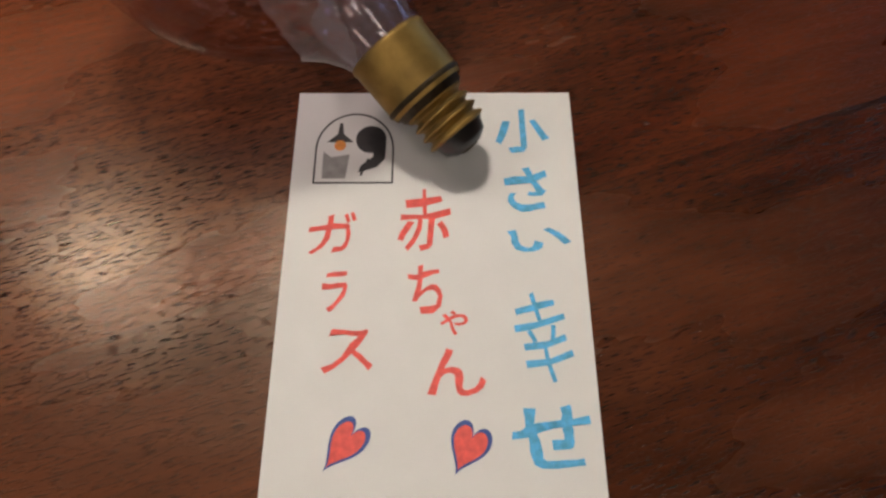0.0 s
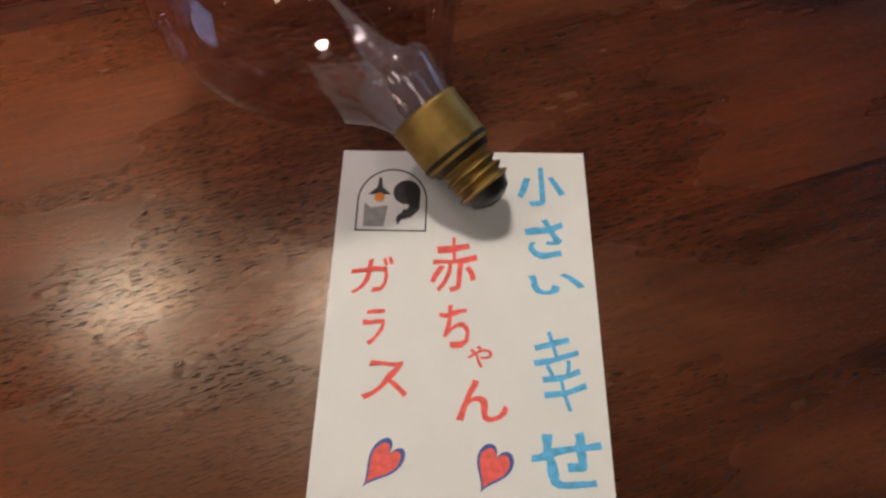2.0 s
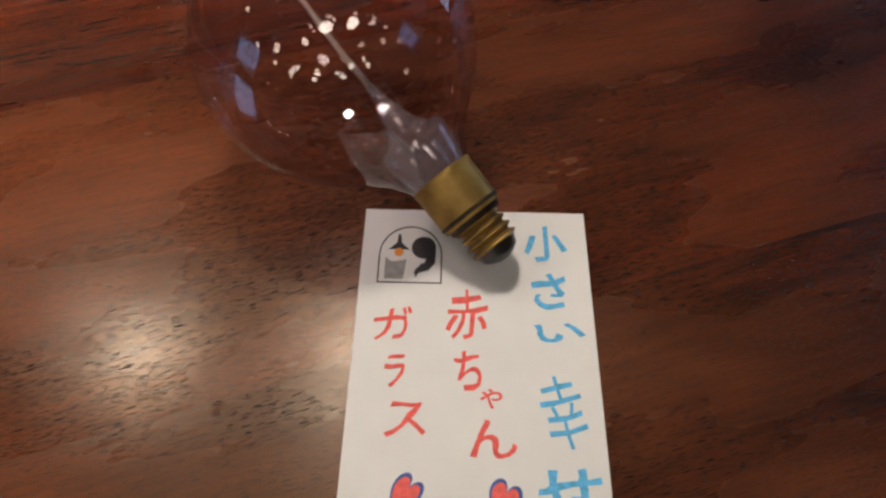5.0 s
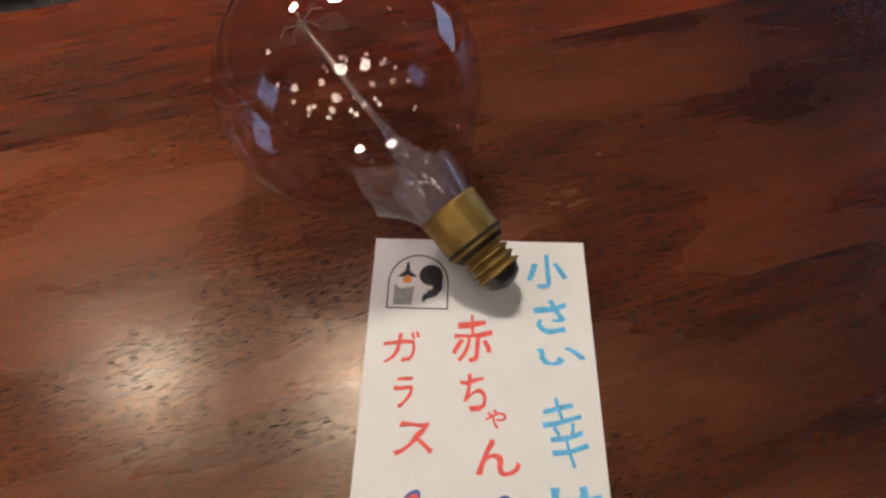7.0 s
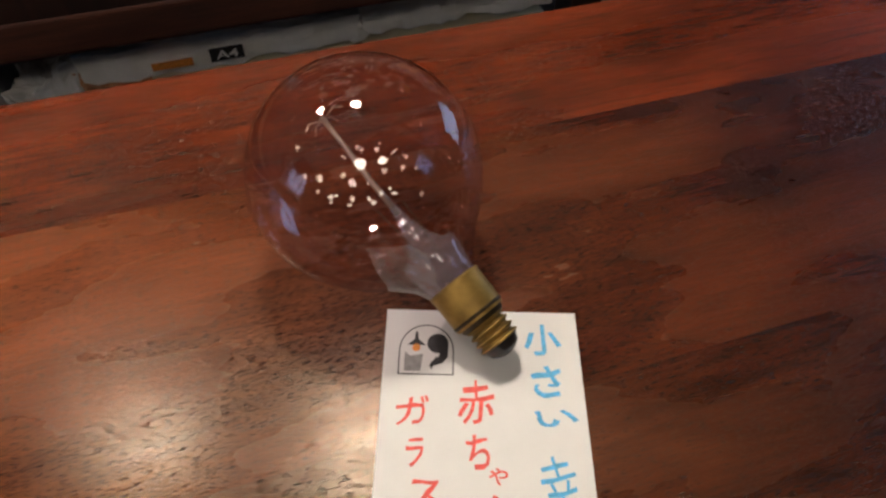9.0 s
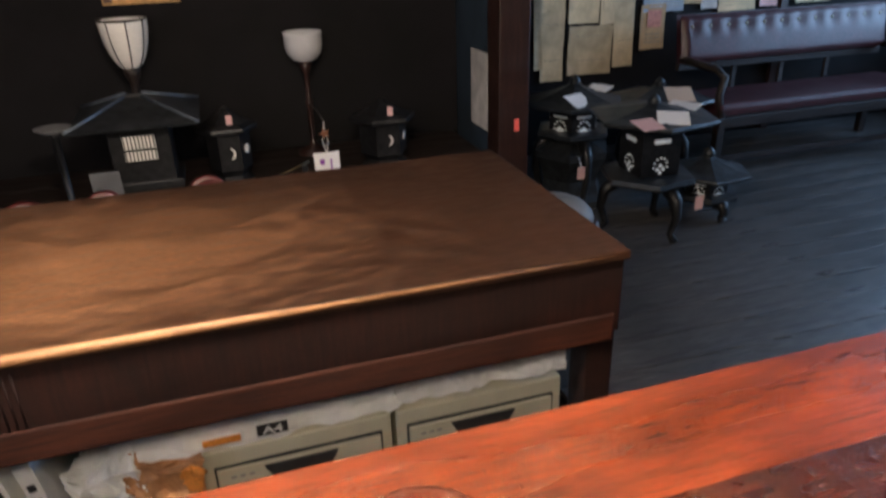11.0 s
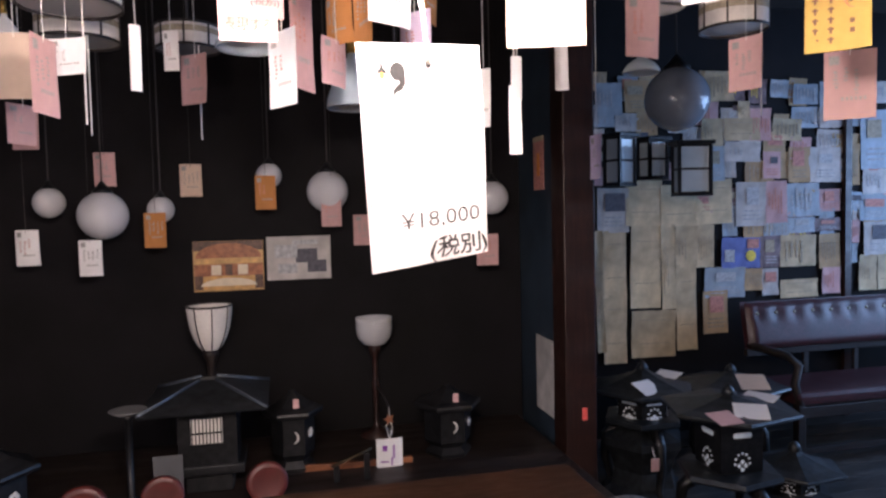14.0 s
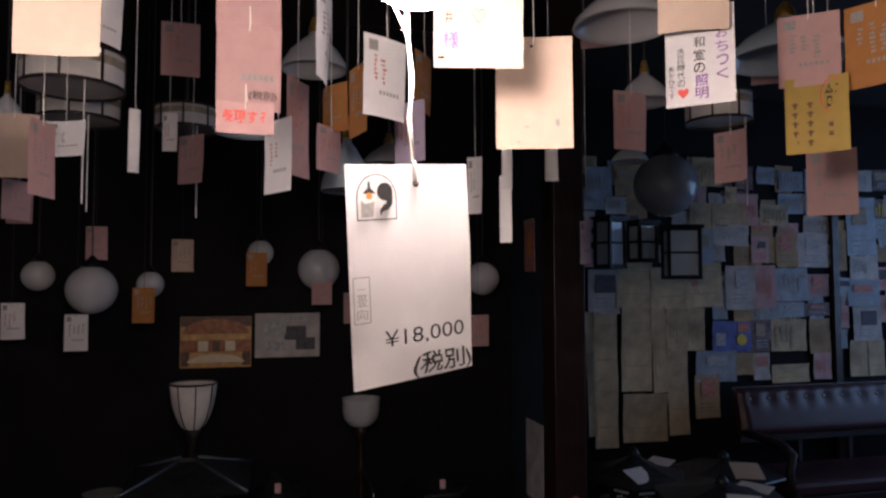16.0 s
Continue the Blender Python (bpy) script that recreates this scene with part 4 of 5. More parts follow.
TAGS_WHITE = [
    (-0.372, 1.157, 1.897, 0.100, 0.097, 55),
    (-0.064, 1.248, 1.671, 0.100, 0.148, -59),
    (0.010, 0.914, 1.802, 0.100, 0.148, 74),
    (0.127, 1.061, 1.789, 0.100, 0.148, 31),
    (0.435, 1.539, 1.668, 0.040, 0.148, -36),
    (0.418, 1.235, 1.662, 0.024, 0.089, 1),
    (0.420, 1.259, 1.577, 0.028, 0.148, -39),
    (0.545, 1.304, 1.701, 0.030, 0.107, -3),
    (-0.508, 1.457, 1.728, 0.100, 0.077, -23),
    (-0.384, 1.529, 1.745, 0.026, 0.148, 30),
    (-0.365, 1.931, 1.853, 0.042, 0.111, -12),
]

TAGS_PINK = [
    (-0.323, 1.806, 2.057, 0.100, 0.148, 3),
    (-0.025, 1.287, 1.739, 0.100, 0.204, 62),
    (0.054, 1.403, 1.719, 0.100, 0.103, 53),
    (0.801, 1.390, 1.823, 0.100, 0.148, 9),
    (1.205, 1.552, 1.778, 0.100, 0.148, -67),
    (1.137, 1.112, 1.638, 0.100, 0.148, -39),
    (-0.509, 1.306, 1.658, 0.100, 0.148, 80),
    (-0.786, 2.044, 1.658, 0.100, 0.114, 61),
    (-0.311, 2.024, 1.792, 0.100, 0.148, -38),
    (1.509, 1.768, 2.127, 0.100, 0.112, -35),
    (0.831, 1.624, 2.136, 0.100, 0.089, -31),
]

TAGS_ORANGE = [
    (0.055, 1.418, 1.817, 0.100, 0.111, -61),
    (0.098, 1.254, 1.797, 0.100, 0.148, -75),
    (0.294, 1.509, 1.919, 0.100, 0.148, 55),
    (0.938, 0.790, 1.826, 0.100, 0.148, -68),
]

TAGS_LILAC = [
    (0.248, 1.476, 1.785, 0.100, 0.148, -54),
    (0.956, 1.985, 1.555, 0.100, 0.148, -94),
]

WALL_TAGS = [
    (-1.008, 2.700, 1.282, 0.071, "white"),
    (-0.778, 2.650, 1.239, 0.076, "white"),
    (-0.762, 2.850, 1.583, 0.059, "pink"),
    (-0.893, 2.400, 1.687, 0.051, "pink"),
    (-0.442, 2.900, 1.538, 0.087, "tan"),
    (-0.554, 2.700, 1.337, 0.070, "orange"),
    (-0.136, 2.700, 1.476, 0.069, "orange"),
    (0.122, 2.700, 1.401, 0.079, "pink"),
    (0.288, 2.900, 1.312, 0.116, "pink"),
    (0.785, 2.700, 1.216, 0.097, "pink"),
    (0.446, 2.900, 1.574, 0.087, "white"),
]


seed = 20
for color, rows in (("tan", TAGS_TAN), ("white", TAGS_WHITE), ("pink", TAGS_PINK), ("orange", TAGS_ORANGE), ("lilac", TAGS_LILAC)):
    for x, y, z, w, h, yaw in rows:
        seed += 1
        hang_tag(x, y, z, w, h, yaw, color, seed, writing=color != "tan")
for x, y, z, w, color in WALL_TAGS:
    seed += 1
    hang_tag(x, y, z, max(w, 0.08), 0.135, 0, color, seed, cord=DARK_CORD)

# the big price tag in front: it hangs turned, a little tilted
big = thing("price_tag", pose(0.018, 0.2815, 1.4925, 0, 0, 23.0) @ pose(0, 0, 0, 4.7, -5.8, 0), "large white printed price tag on twisted white string", "price tag", "price tags")
part("card", tag_sheet(0.1, 0.148, 0.0, 2), PAPER["white"], big, "", True)
part("hole", lathe([(0, 0), (0.0024, 0), (0.0024, 0.0002), (0, 0.0002)], 20), BLACK_INK, big, "punched hole", m=pose(0.003, -0.0026, -0.0135, 90))
part("string", tube([(0.003, -0.002, -0.0135), (0.003, -0.0035, -0.004), (0.0035, 0, 0.004), (0.002, 0, 0.03), (0.0045, 0, 0.055), (0.003, 0, 0.085), (0.002, 0.0, 0.14)], 0.0014, 8), CORD, big, "white cotton string", True)
part("string", tube([(0.0042, -0.001, 0.0), (0.0008, 0, 0.03), (0.0058, 0, 0.055), (0.003, 0, 0.085), (-0.008, 0, 0.105), (-0.018, 0, 0.13)], 0.0013, 8), CORD, big, "white cotton string", True)


def on_tag(name, bm, material, label=""):
    return part(name, bm, material, big, label, m=pose(0, -0.0027, 0, 90))


on_tag("price", glyphs("¥18,000", -0.0265, -0.1235, 0.0405, -0.1110, -0.006), BLACK_INK, "printed price")
on_tag("note", glyphs("(税別)", -0.0035, -0.1475, 0.0465, -0.1300, 0.010, 0.0, 0.05), BLACK_INK, "handwritten note")
for k, ch in enumerate("二畳向"):
    on_tag("mark_sign", glyphs(ch, -0.0468, -0.0835 - k * 0.0088 - (0.0015 if k == 0 else 0), -0.0388, -0.0765 - k * 0.0088 - (0.0045 if k == 0 else 0), -0.008), GREY_INK)
fr = bmesh.new()
for x, y, w, h in ((-0.0428, -0.0735, 0.0125, 0.0006), (-0.0428, -0.1035, 0.0125, 0.0006), (-0.0488, -0.0885, 0.0006, 0.030), (-0.0366, -0.0885, 0.0006, 0.030)):
    box(w, h, 0.0001, (x, y, 0), bm=fr)
on_tag("mark_frame", fr, GREY_INK, "thin printed frame")
holder = stamp(big, 0, 0, 0.030, 0.0295, 0, BLACK_INK, GREY_INK)
holder.matrix_basis = pose(-0.0285, -0.0028, -0.0365, 90)

# tags with words
def lettered(t, body, x0, y0, x1, y1, ink, bold=0.0):
    part("lettering", glyphs(body, x0, y0, x1, y1, bold, 0, 0.03), ink, t, m=pose(0, -0.0030, 0, 90))


t = hang_tag(-0.113, 0.962, 1.885, 0.100, 0.13, 3, "pink", 201, writing=False)
t = hang_tag(-0.111, 0.948, 1.757, 0.100, 0.135, 4, "pink", 202, top=1.828, writing=False)
part("price_bar", bars([(-0.008 + k * 0.0085, -0.085, 0.0055, 0.010) for k in range(6)]), GREY_INK, t, m=pose(0, -0.003, 0, 90))
lettered(t, "(税別)", 0.000, -0.122, 0.042, -0.106, BLACK_INK)
t = hang_tag(-0.116, 0.940, 1.672, 0.087, 0.05, 4, "pink", 203, top=1.70, writing=False)
lettered(t, "表現する", -0.038, -0.034, 0.038, -0.012, RED_INK, 0.02)
t = hang_tag(0.553, 0.736, 1.756, 0.100, 0.150, -42, "white", 204, writing=False)
for k, ch in enumerate("おちつく"):
    lettered(t, ch, 0.024, -0.052 - k * 0.021, 0.041, -0.036 - k * 0.021, VIOLET_INK, 0.0)
for k, ch in enumerate("和室の"):
    lettered(t, ch, -0.008, -0.062 - k * 0.020, 0.008, -0.046 - k * 0.020, BLACK_INK)
for k, ch in enumerate("照明"):
    lettered(t, ch, -0.006, -0.122 - k * 0.019, 0.012, -0.105 - k * 0.019, VIOLET_INK)
for k, ch in enumerate("大正時代の"):
    lettered(t, ch, -0.032, -0.070 - k * 0.0125, -0.021, -0.059 - k * 0.0125, BLACK_INK)
for k, ch in enumerate("あかりです"):
    lettered(t, ch, -0.045, -0.095 - k * 0.0105, -0.037, -0.086 - k * 0.0105, BLACK_INK)
part("heart", outline(heart_points(0.017, 0.017), 0.0001), RED_INK, t, "red heart", m=pose(-0.024, -0.0032, -0.131, 90))
t = hang_tag(0.857, 0.856, 1.830, 0.100, 0.13, -40, "pink", 205)
t = hang_tag(0.866, 0.852, 1.711, 0.100, 0.137, -42, "yellow", 206, writing=False)
lettered(t, "合う", 0.014, -0.058, 0.038, -0.012, BLACK_INK)
ring = bmesh.new()
tube([(0.026 + 0.019 * math.cos(a), -0.036 + 0.030 * math.sin(a), 0) for a in [k * 2 * math.pi / 28 for k in range(29)]], 0.0008, 6, ring)
part("drawn_ring", ring, RED_INK, t, "red drawn ring", m=pose(0, -0.003, 0, 90))
for c in range(2):
    for q in range(5):
        part("written_mark", bars([(-0.034 + 0.024 * c, -0.050 - 0.017 * q, 0.004, 0.011), (-0.034 + 0.024 * c, -0.048 - 0.017 * q, 0.010, 0.003)]), BROWN_INK, t, m=pose(0, -0.0055, 0, 90))
for y in (-0.088, -0.104):
    part("written_mark", bars([(0.022, y, 0.007, 0.008)]), BROWN_INK, t, m=pose(0, -0.0055, 0, 90))
t = hang_tag(0.148, 0.548, 1.725, 0.100, 0.148, -12, "tan", 207, writing=False)
lettered(t, "井", -0.038, -0.100, -0.028, -0.086, BLACK_INK)
lettered(t, "様", -0.040, -0.128, -0.022, -0.108, VIOLET_INK)
part("drawn_heart", tube([(x, y, 0) for x, y in heart_points(0.014, 0.018)] + [(*heart_points(0.014, 0.018)[0], 0)], 0.0004, 5), BLACK_INK, t, "", m=pose(0.0, -0.003, -0.092, 90))
part("writing", bars([(-0.042, -0.138, 0.008, 0.003)]), BLACK_INK, t, m=pose(0, -0.0028, 0, 90))
t = hang_tag(0.259, 0.667, 1.662, 0.100, 0.149, -16, "tan", 208, writing=False)
for x, y, w, h in ((-0.010, -0.120, 0.006, 0.002), (0.030, -0.115, 0.005, 0.009), (-0.02, -0.140, 0.004, 0.002)):
    part("faint_mark", bars([(x, y, w, h)]), GREY_INK, t, m=pose(0, -0.0028, 0, 90))
part("hole", lathe([(0, 0), (0.0022, 0), (0.0022, 0.0002), (0, 0.0002)], 16), BLACK_INK, t, "", m=pose(-0.003, -0.0024, -0.013, 90))


# ---- unlit lamps hanging from the ceiling ----
def drum_shade(x, y, z, r, h):
    d = thing("drum_pendant_lamp", pose(x, y, z), "pale fabric drum lampshade with dark bands, unlit", "lamp", "unlit pendant lamps")
    part("shade", lathe([(r, -h / 2), (r * 1.0, h / 2), (r * 0.985, h / 2), (r * 0.985, -h / 2), (r, -h / 2)], 48), SHOJI, d, "pale fabric shade", True)
    for zz in (-h / 2, h / 2):
        part("band", lathe([(r * 1.008, zz - 0.004), (r * 1.012, zz), (r * 1.008, zz + 0.004), (r * 0.98, zz + 0.004), (r * 0.98, zz - 0.004), (r * 1.008, zz - 0.004)], 48), DARK_WOOD, d, "dark band")
    part("pattern", lathe([(r * 1.004, h * 0.05), (r * 1.006, h * 0.32)], 48), PRINT[0], d, "woven brown pattern")
    for k in range(8):
        a = k * math.pi / 4
        part("rib", box(0.004, 0.006, h, (r * 1.004 * math.cos(a), r * 1.004 * math.sin(a), 0), turn=Matrix.Rotation(a, 4, "Z")), DARK_WOOD, d)
    part("diffuser", lathe([(0, -h / 2 + 0.002), (r * 0.97, -h / 2 + 0.004)], 48), MILK, d)
    part("cord", tube([(0, 0, -h / 2 + 0.01), (0, 0, H - z)], 0.004, 6), DARK_CORD, d)
    part("pull_cord", tube([(r * 0.4, -r * 0.75, -h / 2), (r * 0.4, -r * 0.76, -h / 2 - 0.3)], 0.0022, 6), CORD, d, "white pull cord")
    return d


drum_shade(-0.565, 1.72, 1.95, 0.12, 0.085)
drum_shade(-0.675, 2.22, 1.975, 0.12, 0.075)
drum_shade(-0.355, 2.25, 1.965, 0.10, 0.07)
drum_shade(1.43, 1.92, 2.02, 0.11, 0.09)


def glass_shade(x, y, z, r, h, material, label):
    s = thing("glass_pendant_lamp", pose(x, y, z), label, "lamp", "unlit pendant lamps")
    outer = [(r, -h / 2), (r * 0.97, -h * 0.36), (r * 0.75, -h * 0.05), (r * 0.42, h * 0.22), (r * 0.2, h * 0.36), (r * 0.16, h / 2)]
    inner = [(a * 0.96, b - 0.004) for a, b in outer[::-1]]
    part("shade", lathe(outer + inner + [outer[0]], 40), material, s, "", True)
    part("gallery", lathe([(r * 0.17, h * 0.42), (r * 0.19, h * 0.5), (r * 0.14, h * 0.7), (0.008, h * 0.85), (0, h * 0.85)], 24), BRASS, s, "brass gallery", True)
    part("cord", tube([(0, 0, h * 0.8), (0, 0, H - z)], 0.0035, 6), DARK_CORD, s)
    return s


W = "white milk-glass pendant shade, unlit"
glass_shade(-0.141, 1.68, 1.845, 0.085, 0.07, BLUE_MILK, "pale blue milk-glass pendant shade, unlit")
glass_shade(0.045, 1.95, 2.13, 0.10, 0.12, MILK, W)
glass_shade(0.133, 1.83, 1.765, 0.075, 0.16, BLUE_MILK, "pale blue milk-glass pendant shade, unlit")
glass_shade(0.767, 1.36, 2.10, 0.125, 0.10, MILK, W)
glass_shade(1.297, 1.43, 2.09, 0.155, 0.12, BLUE_MILK, "wide pale blue glass pendant shade, unlit")
glass_shade(0.30, 2.10, 1.85, 0.09, 0.08, MILK, W)
glass_shade(0.972, 1.62, 1.985, 0.075, 0.09, MILK, W)
glass_shade(-0.79, 1.95, 1.905, 0.045, 0.085, MILK, W)
glass_shade(1.081, 1.91, 1.85, 0.06, 0.055, BLUE_MILK, "pale blue glass gooseneck lamp shade, unlit")


def globe_lamp(x, y, z, r, label="round white milk-glass globe lamp, unlit", glass=MILK):
    g = thing("globe_lamp", pose(x, y, z), label, "lamp", "globe lamps")
    pr = [(0, -r)] + [(r * math.sin(math.pi * k / 16), -r * math.cos(math.pi * k / 16)) for k in range(1, 15)]
    part("globe", lathe(pr, 40), glass, g, "", True)
    part("gallery", lathe([(r * 0.40, r * 0.9), (r * 0.42, r * 1.0), (r * 0.25, r * 1.15), (0.006, r * 1.4), (0, r * 1.4)], 24), IRON, g, "dark metal holder", True)
    part("cord", tube([(0, 0, r * 1.35), (0, 0, H - z)], 0.003, 6), DARK_CORD, g)
    return g


for x, y, z, r in ((-0.938, 2.75, 1.451, 0.058), (-0.739, 2.70, 1.398, 0.092), (-0.541, 2.76, 1.417, 0.052), (-0.122, 2.76, 1.546, 0.052), (0.113, 2.76, 1.479, 0.086), (0.825, 2.76, 1.441, 0.074)):
    globe_lamp(x, y, z, r)
globe_lamp(1.82, 2.9, 1.906, 0.155, "large smoky blue-grey glass globe lamp, unlit", SMOKY)

# ---- pictures in the alcove ----
def picture(name, x, y, z, w, h, yaw, label, bands):
    p = thing(name, pose(x, y, z, 0, 0, yaw), label, "picture")
    part("sheet", box(w, 0.002, h), WALL_PAPERS[1] if bands == "grey" else PHOTO[2], p)
    if bands == "grey":
        rows = [((0.12, 0.05, 0.34, 0.32), PRINT[4]), ((-0.20, 0.16, 0.35, 0.30), PRINT[1]), ((-0.18, -0.24, 0.30, 0.22), PRINT[1]), ((0.28, -0.2, 0.30, 0.28), PRINT[4]), ((0.1, 0.36, 0.4, 0.10), PRINT[1])]
    else:
        rows = [((0, 0.40, 0.99, 0.19), PHOTO[0]), ((0, 0.24, 0.70, 0.16), PHOTO[1]), ((0, 0.10, 0.98, 0.12), PHOTO[2]), ((0, -0.08, 0.98, 0.24), PHOTO[1]), ((-0.18, -0.08, 0.14, 0.2), PHOTO[3]), ((0.2, -0.08, 0.14, 0.2), PHOTO[3]),
                ((0, -0.34, 0.76, 0.26), PHOTO[2]), ((-0.43, -0.33, 0.12, 0.28), PHOTO[0]), ((0.43, -0.33, 0.12, 0.28), PHOTO[0]), ((0, -0.08, 0.10, 0.22), PHOTO[0])]
    if bands != "grey":
        # the domed ceiling and the round pale table of the room in the photograph
        for half, cy, ry, m, up in ((0.47, 0.16, 0.30, PHOTO[1], 1), (0.34, 0.18, 0.20, PHOTO[2], 1), (0.40, -0.40, 0.16, PHOTO[3], 1)):
            arc = [(half * w * math.cos(math.pi * k / 16), h * (cy + up * ry * math.sin(math.pi * k / 16))) for k in range(17)]
            part("printed_arch", outline(arc, 0.0004), m, p, m=pose(0, -0.0030 - 0.0004 * half, 0, 90))
    for k, ((u, v, a, b), m) in enumerate(rows):
        part("printed_field", box(a * w, 0.0006, b * h, (u * w, -0.0013 - 0.0001 * k, v * h)), m, p)
    return p


picture("interior_photo", -0.305, 2.945, 1.172, 0.29, 0.215, 0, "warm orange photograph of a lamplit room", "warm")
picture("magazine_page", -0.008, 2.945, 1.196, 0.275, 0.19, 0, "black-and-white magazine page pinned to the wall", "grey")
sp = thing("notice_board", pose(1.024, 2.66, 0.66), "pale grey paper notice on the side panel", "notice")
part("sheet", box(0.003, 0.20, 0.33), WALL_PAPERS[1], sp)
am = thing("paper_charm", pose(1.0235, 2.70, 1.58), "small red-brown paper charm on the side panel", "charm")
part("sheet", box(0.003, 0.12, 0.22), PRINT[2], am)
part("band", box(0.003, 0.12, 0.02, (-0.002, 0, 0.11)), WALL_PAPERS[0], am)
part("figure_bar", box(0.002, 0.03, 0.10, (-0.0025, 0, 0)), AMBER_INK, am)
rt = thing("red_label", pose(1.09, 2.397, 0.555), "small bright red label on the post", "label")
part("label_sheet", box(0.022, 0.002, 0.05), RED_INK, rt)

# ---- the display platform behind the counter ----
PZ = 0.42
plat = thing("display_platform", pose(0, 0, 0), "low dark wooden display platform for lamps", "platform")
part("top", box(2.6, 1.2, 0.03, (-0.32, 2.32, PZ - 0.015), 0.003), DARK_WOOD, plat)
part("front_board", box(2.6, 0.02, PZ - 0.03, (-0.32, 1.735, (PZ - 0.03) / 2)), DARK_WOOD, plat)


def hex_ring(r, z, n=6, turn=0.0):
    return [(r * math.cos(turn + 2 * math.pi * k / n), r * math.sin(turn + 2 * math.pi * k / n), z) for k in range(n)]


def loft(rings):
    bm = bmesh.new()
    vs = [[bm.verts.new(p) for p in ring] for ring in rings]
    n = len(vs[0])
    for a, b in zip(vs, vs[1:]):
        for k in range(n):
            bm.faces.new((a[k], a[(k + 1) % n], b[(k + 1) % n], b[k]))
    bm.faces.new(vs[0][::-1])
    bm.faces.new(vs[-1])
    return bm


def roof(r, h, n, turn):
    rows = [(r * 0.96, -0.012), (r, 0.0), (r * 0.98, 0.008), (r * 0.72, h * 0.26), (r * 0.45, h * 0.52), (r * 0.2, h * 0.82), (r * 0.10, h)]
    return loft([hex_ring(a, b, n, turn) for a, b in rows])


# square lantern with a wide roof
lan = thing("roofed_lantern", pose(-0.352, 2.42, PZ), "dark square lantern with wide hipped roof and white grille", "lantern")
part("roof", loft([hex_ring(a, b, 4, math.pi / 4) for a, b in ((0.29, 0.310), (0.295, 0.317), (0.21, 0.338), (0.10, 0.368), (0.04, 0.385))]), BRONZE, lan, "dark blue-grey hipped roof")
# ridges carry a painted highlight, paler than the bronze roof
for k in range(4):
    a = math.pi / 4 + k * math.pi / 2
    part("ridge", tube([(0.29 * math.cos(a), 0.29 * math.sin(a), 0.321), (0.21 * math.cos(a), 0.21 * math.sin(a), 0.342), (0.04 * math.cos(a), 0.04 * math.sin(a), 0.388)], 0.006, 6), RIDGE, lan, "", True)
part("body", box(0.20, 0.20, 0.22, (0, 0, 0.202), 0.004), IRON, lan)
part("window_paper", box(0.104, 0.004, 0.088, (-0.002, -0.102, 0.224)), SHOJI, lan, "white paper window")
gr = bmesh.new()
for k in range(9):
    box(0.004, 0.005, 0.088, (-0.050 + k * 0.012, -0.106, 0.224), bm=gr)
box(0.104, 0.005, 0.005, (-0.002, -0.107, 0.218), bm=gr)
part("grille", gr, IRON, lan)
part("base", box(0.24, 0.22, 0.035, (0, 0, 0.085), 0.006), IRON, lan)
part("foot", box(0.16, 0.16, 0.058, (0, 0, 0.029), 0.006), IRON, lan)

# tulip-shaded lamp
tul = thing("tulip_lamp", pose(-0.37, 2.72, PZ) @ Matrix.Diagonal((1, 1, 0.93, 1)), "stand lamp with white panelled tulip shade, unlit", "lamp")
prof_t = [(0.030, 0.465), (0.045, 0.48), (0.062, 0.515), (0.076, 0.56), (0.084, 0.61), (0.088, 0.655)]
part("shade", lathe(prof_t + [(a - 0.003, b) for a, b in prof_t[::-1]], 24), SHOJI, tul, "white paper panels", True)
for k in range(8):
    a = k * math.pi / 4 + 0.2
    part("rib", tube([((r + 0.001) * math.cos(a), (r + 0.001) * math.sin(a), z) for r, z in prof_t], 0.0026, 5), DARK_WOOD, tul)
part("rim", lathe([(0.0875, 0.652), (0.091, 0.656), (0.0875, 0.661), (0.084, 0.656), (0.0875, 0.652)], 32), DARK_WOOD, tul)
part("pole", lathe([(0.10, 0), (0.10, 0.015), (0.03, 0.03), (0.016, 0.06), (0.016, 0.41), (0.03, 0.44), (0.032, 0.468), (0, 0.468)], 24), DARK_WOOD, tul, "", True)

# bowl-shaded stand lamp
bow = thing("bowl_lamp", pose(0.296, 2.8, PZ), "slender stand lamp with white glass bowl shade, unlit", "lamp")
part("shade", lathe([(0.018, 0.392), (0.05, 0.402), (0.072, 0.43), (0.079, 0.465), (0.078, 0.50), (0.081, 0.515), (0.077, 0.514), (0.074, 0.47), (0.05, 0.41), (0.018, 0.396)], 32), MILK, bow, "white milk-glass bowl", True)
part("stem", lathe([(0.07, 0), (0.07, 0.012), (0.02, 0.03), (0.010, 0.06), (0.012, 0.2), (0.018, 0.22), (0.010, 0.25), (0.010, 0.34), (0.024, 0.37), (0.026, 0.395), (0, 0.395)], 24), POST_WOOD, bow, "turned dark stem", True)

# a tag hung in front of it from a paper star
st = thing("hanging_price_card", pose(0.293, 2.4, 0.53), "pink-white printed price card below a paper star", "price tag", "price tags")
part("card", tag_sheet(0.10, 0.148, 0.4, 77), PAPER["white"], st, "", True)
part("writing", bent_bars([(0.32, 0.25, 0.018, 0.022), (0.66, 0.35, 0.007, 0.05), (0.58, 0.6, 0.006, 0.03), (0.3, 0.6, 0.03, 0.006)], 0.10, 0.148, 0.4, 77), VIOLET_INK, st)
part("star", outline([((0.022 if k % 2 else 0.010) * math.cos(k * math.pi / 5), (0.022 if k % 2 else 0.010) * math.sin(k * math.pi / 5)) for k in range(10)], 0.004), ORANGE_WOOD, st, "orange-brown star", m=pose(0, 0, 0.075, 90))
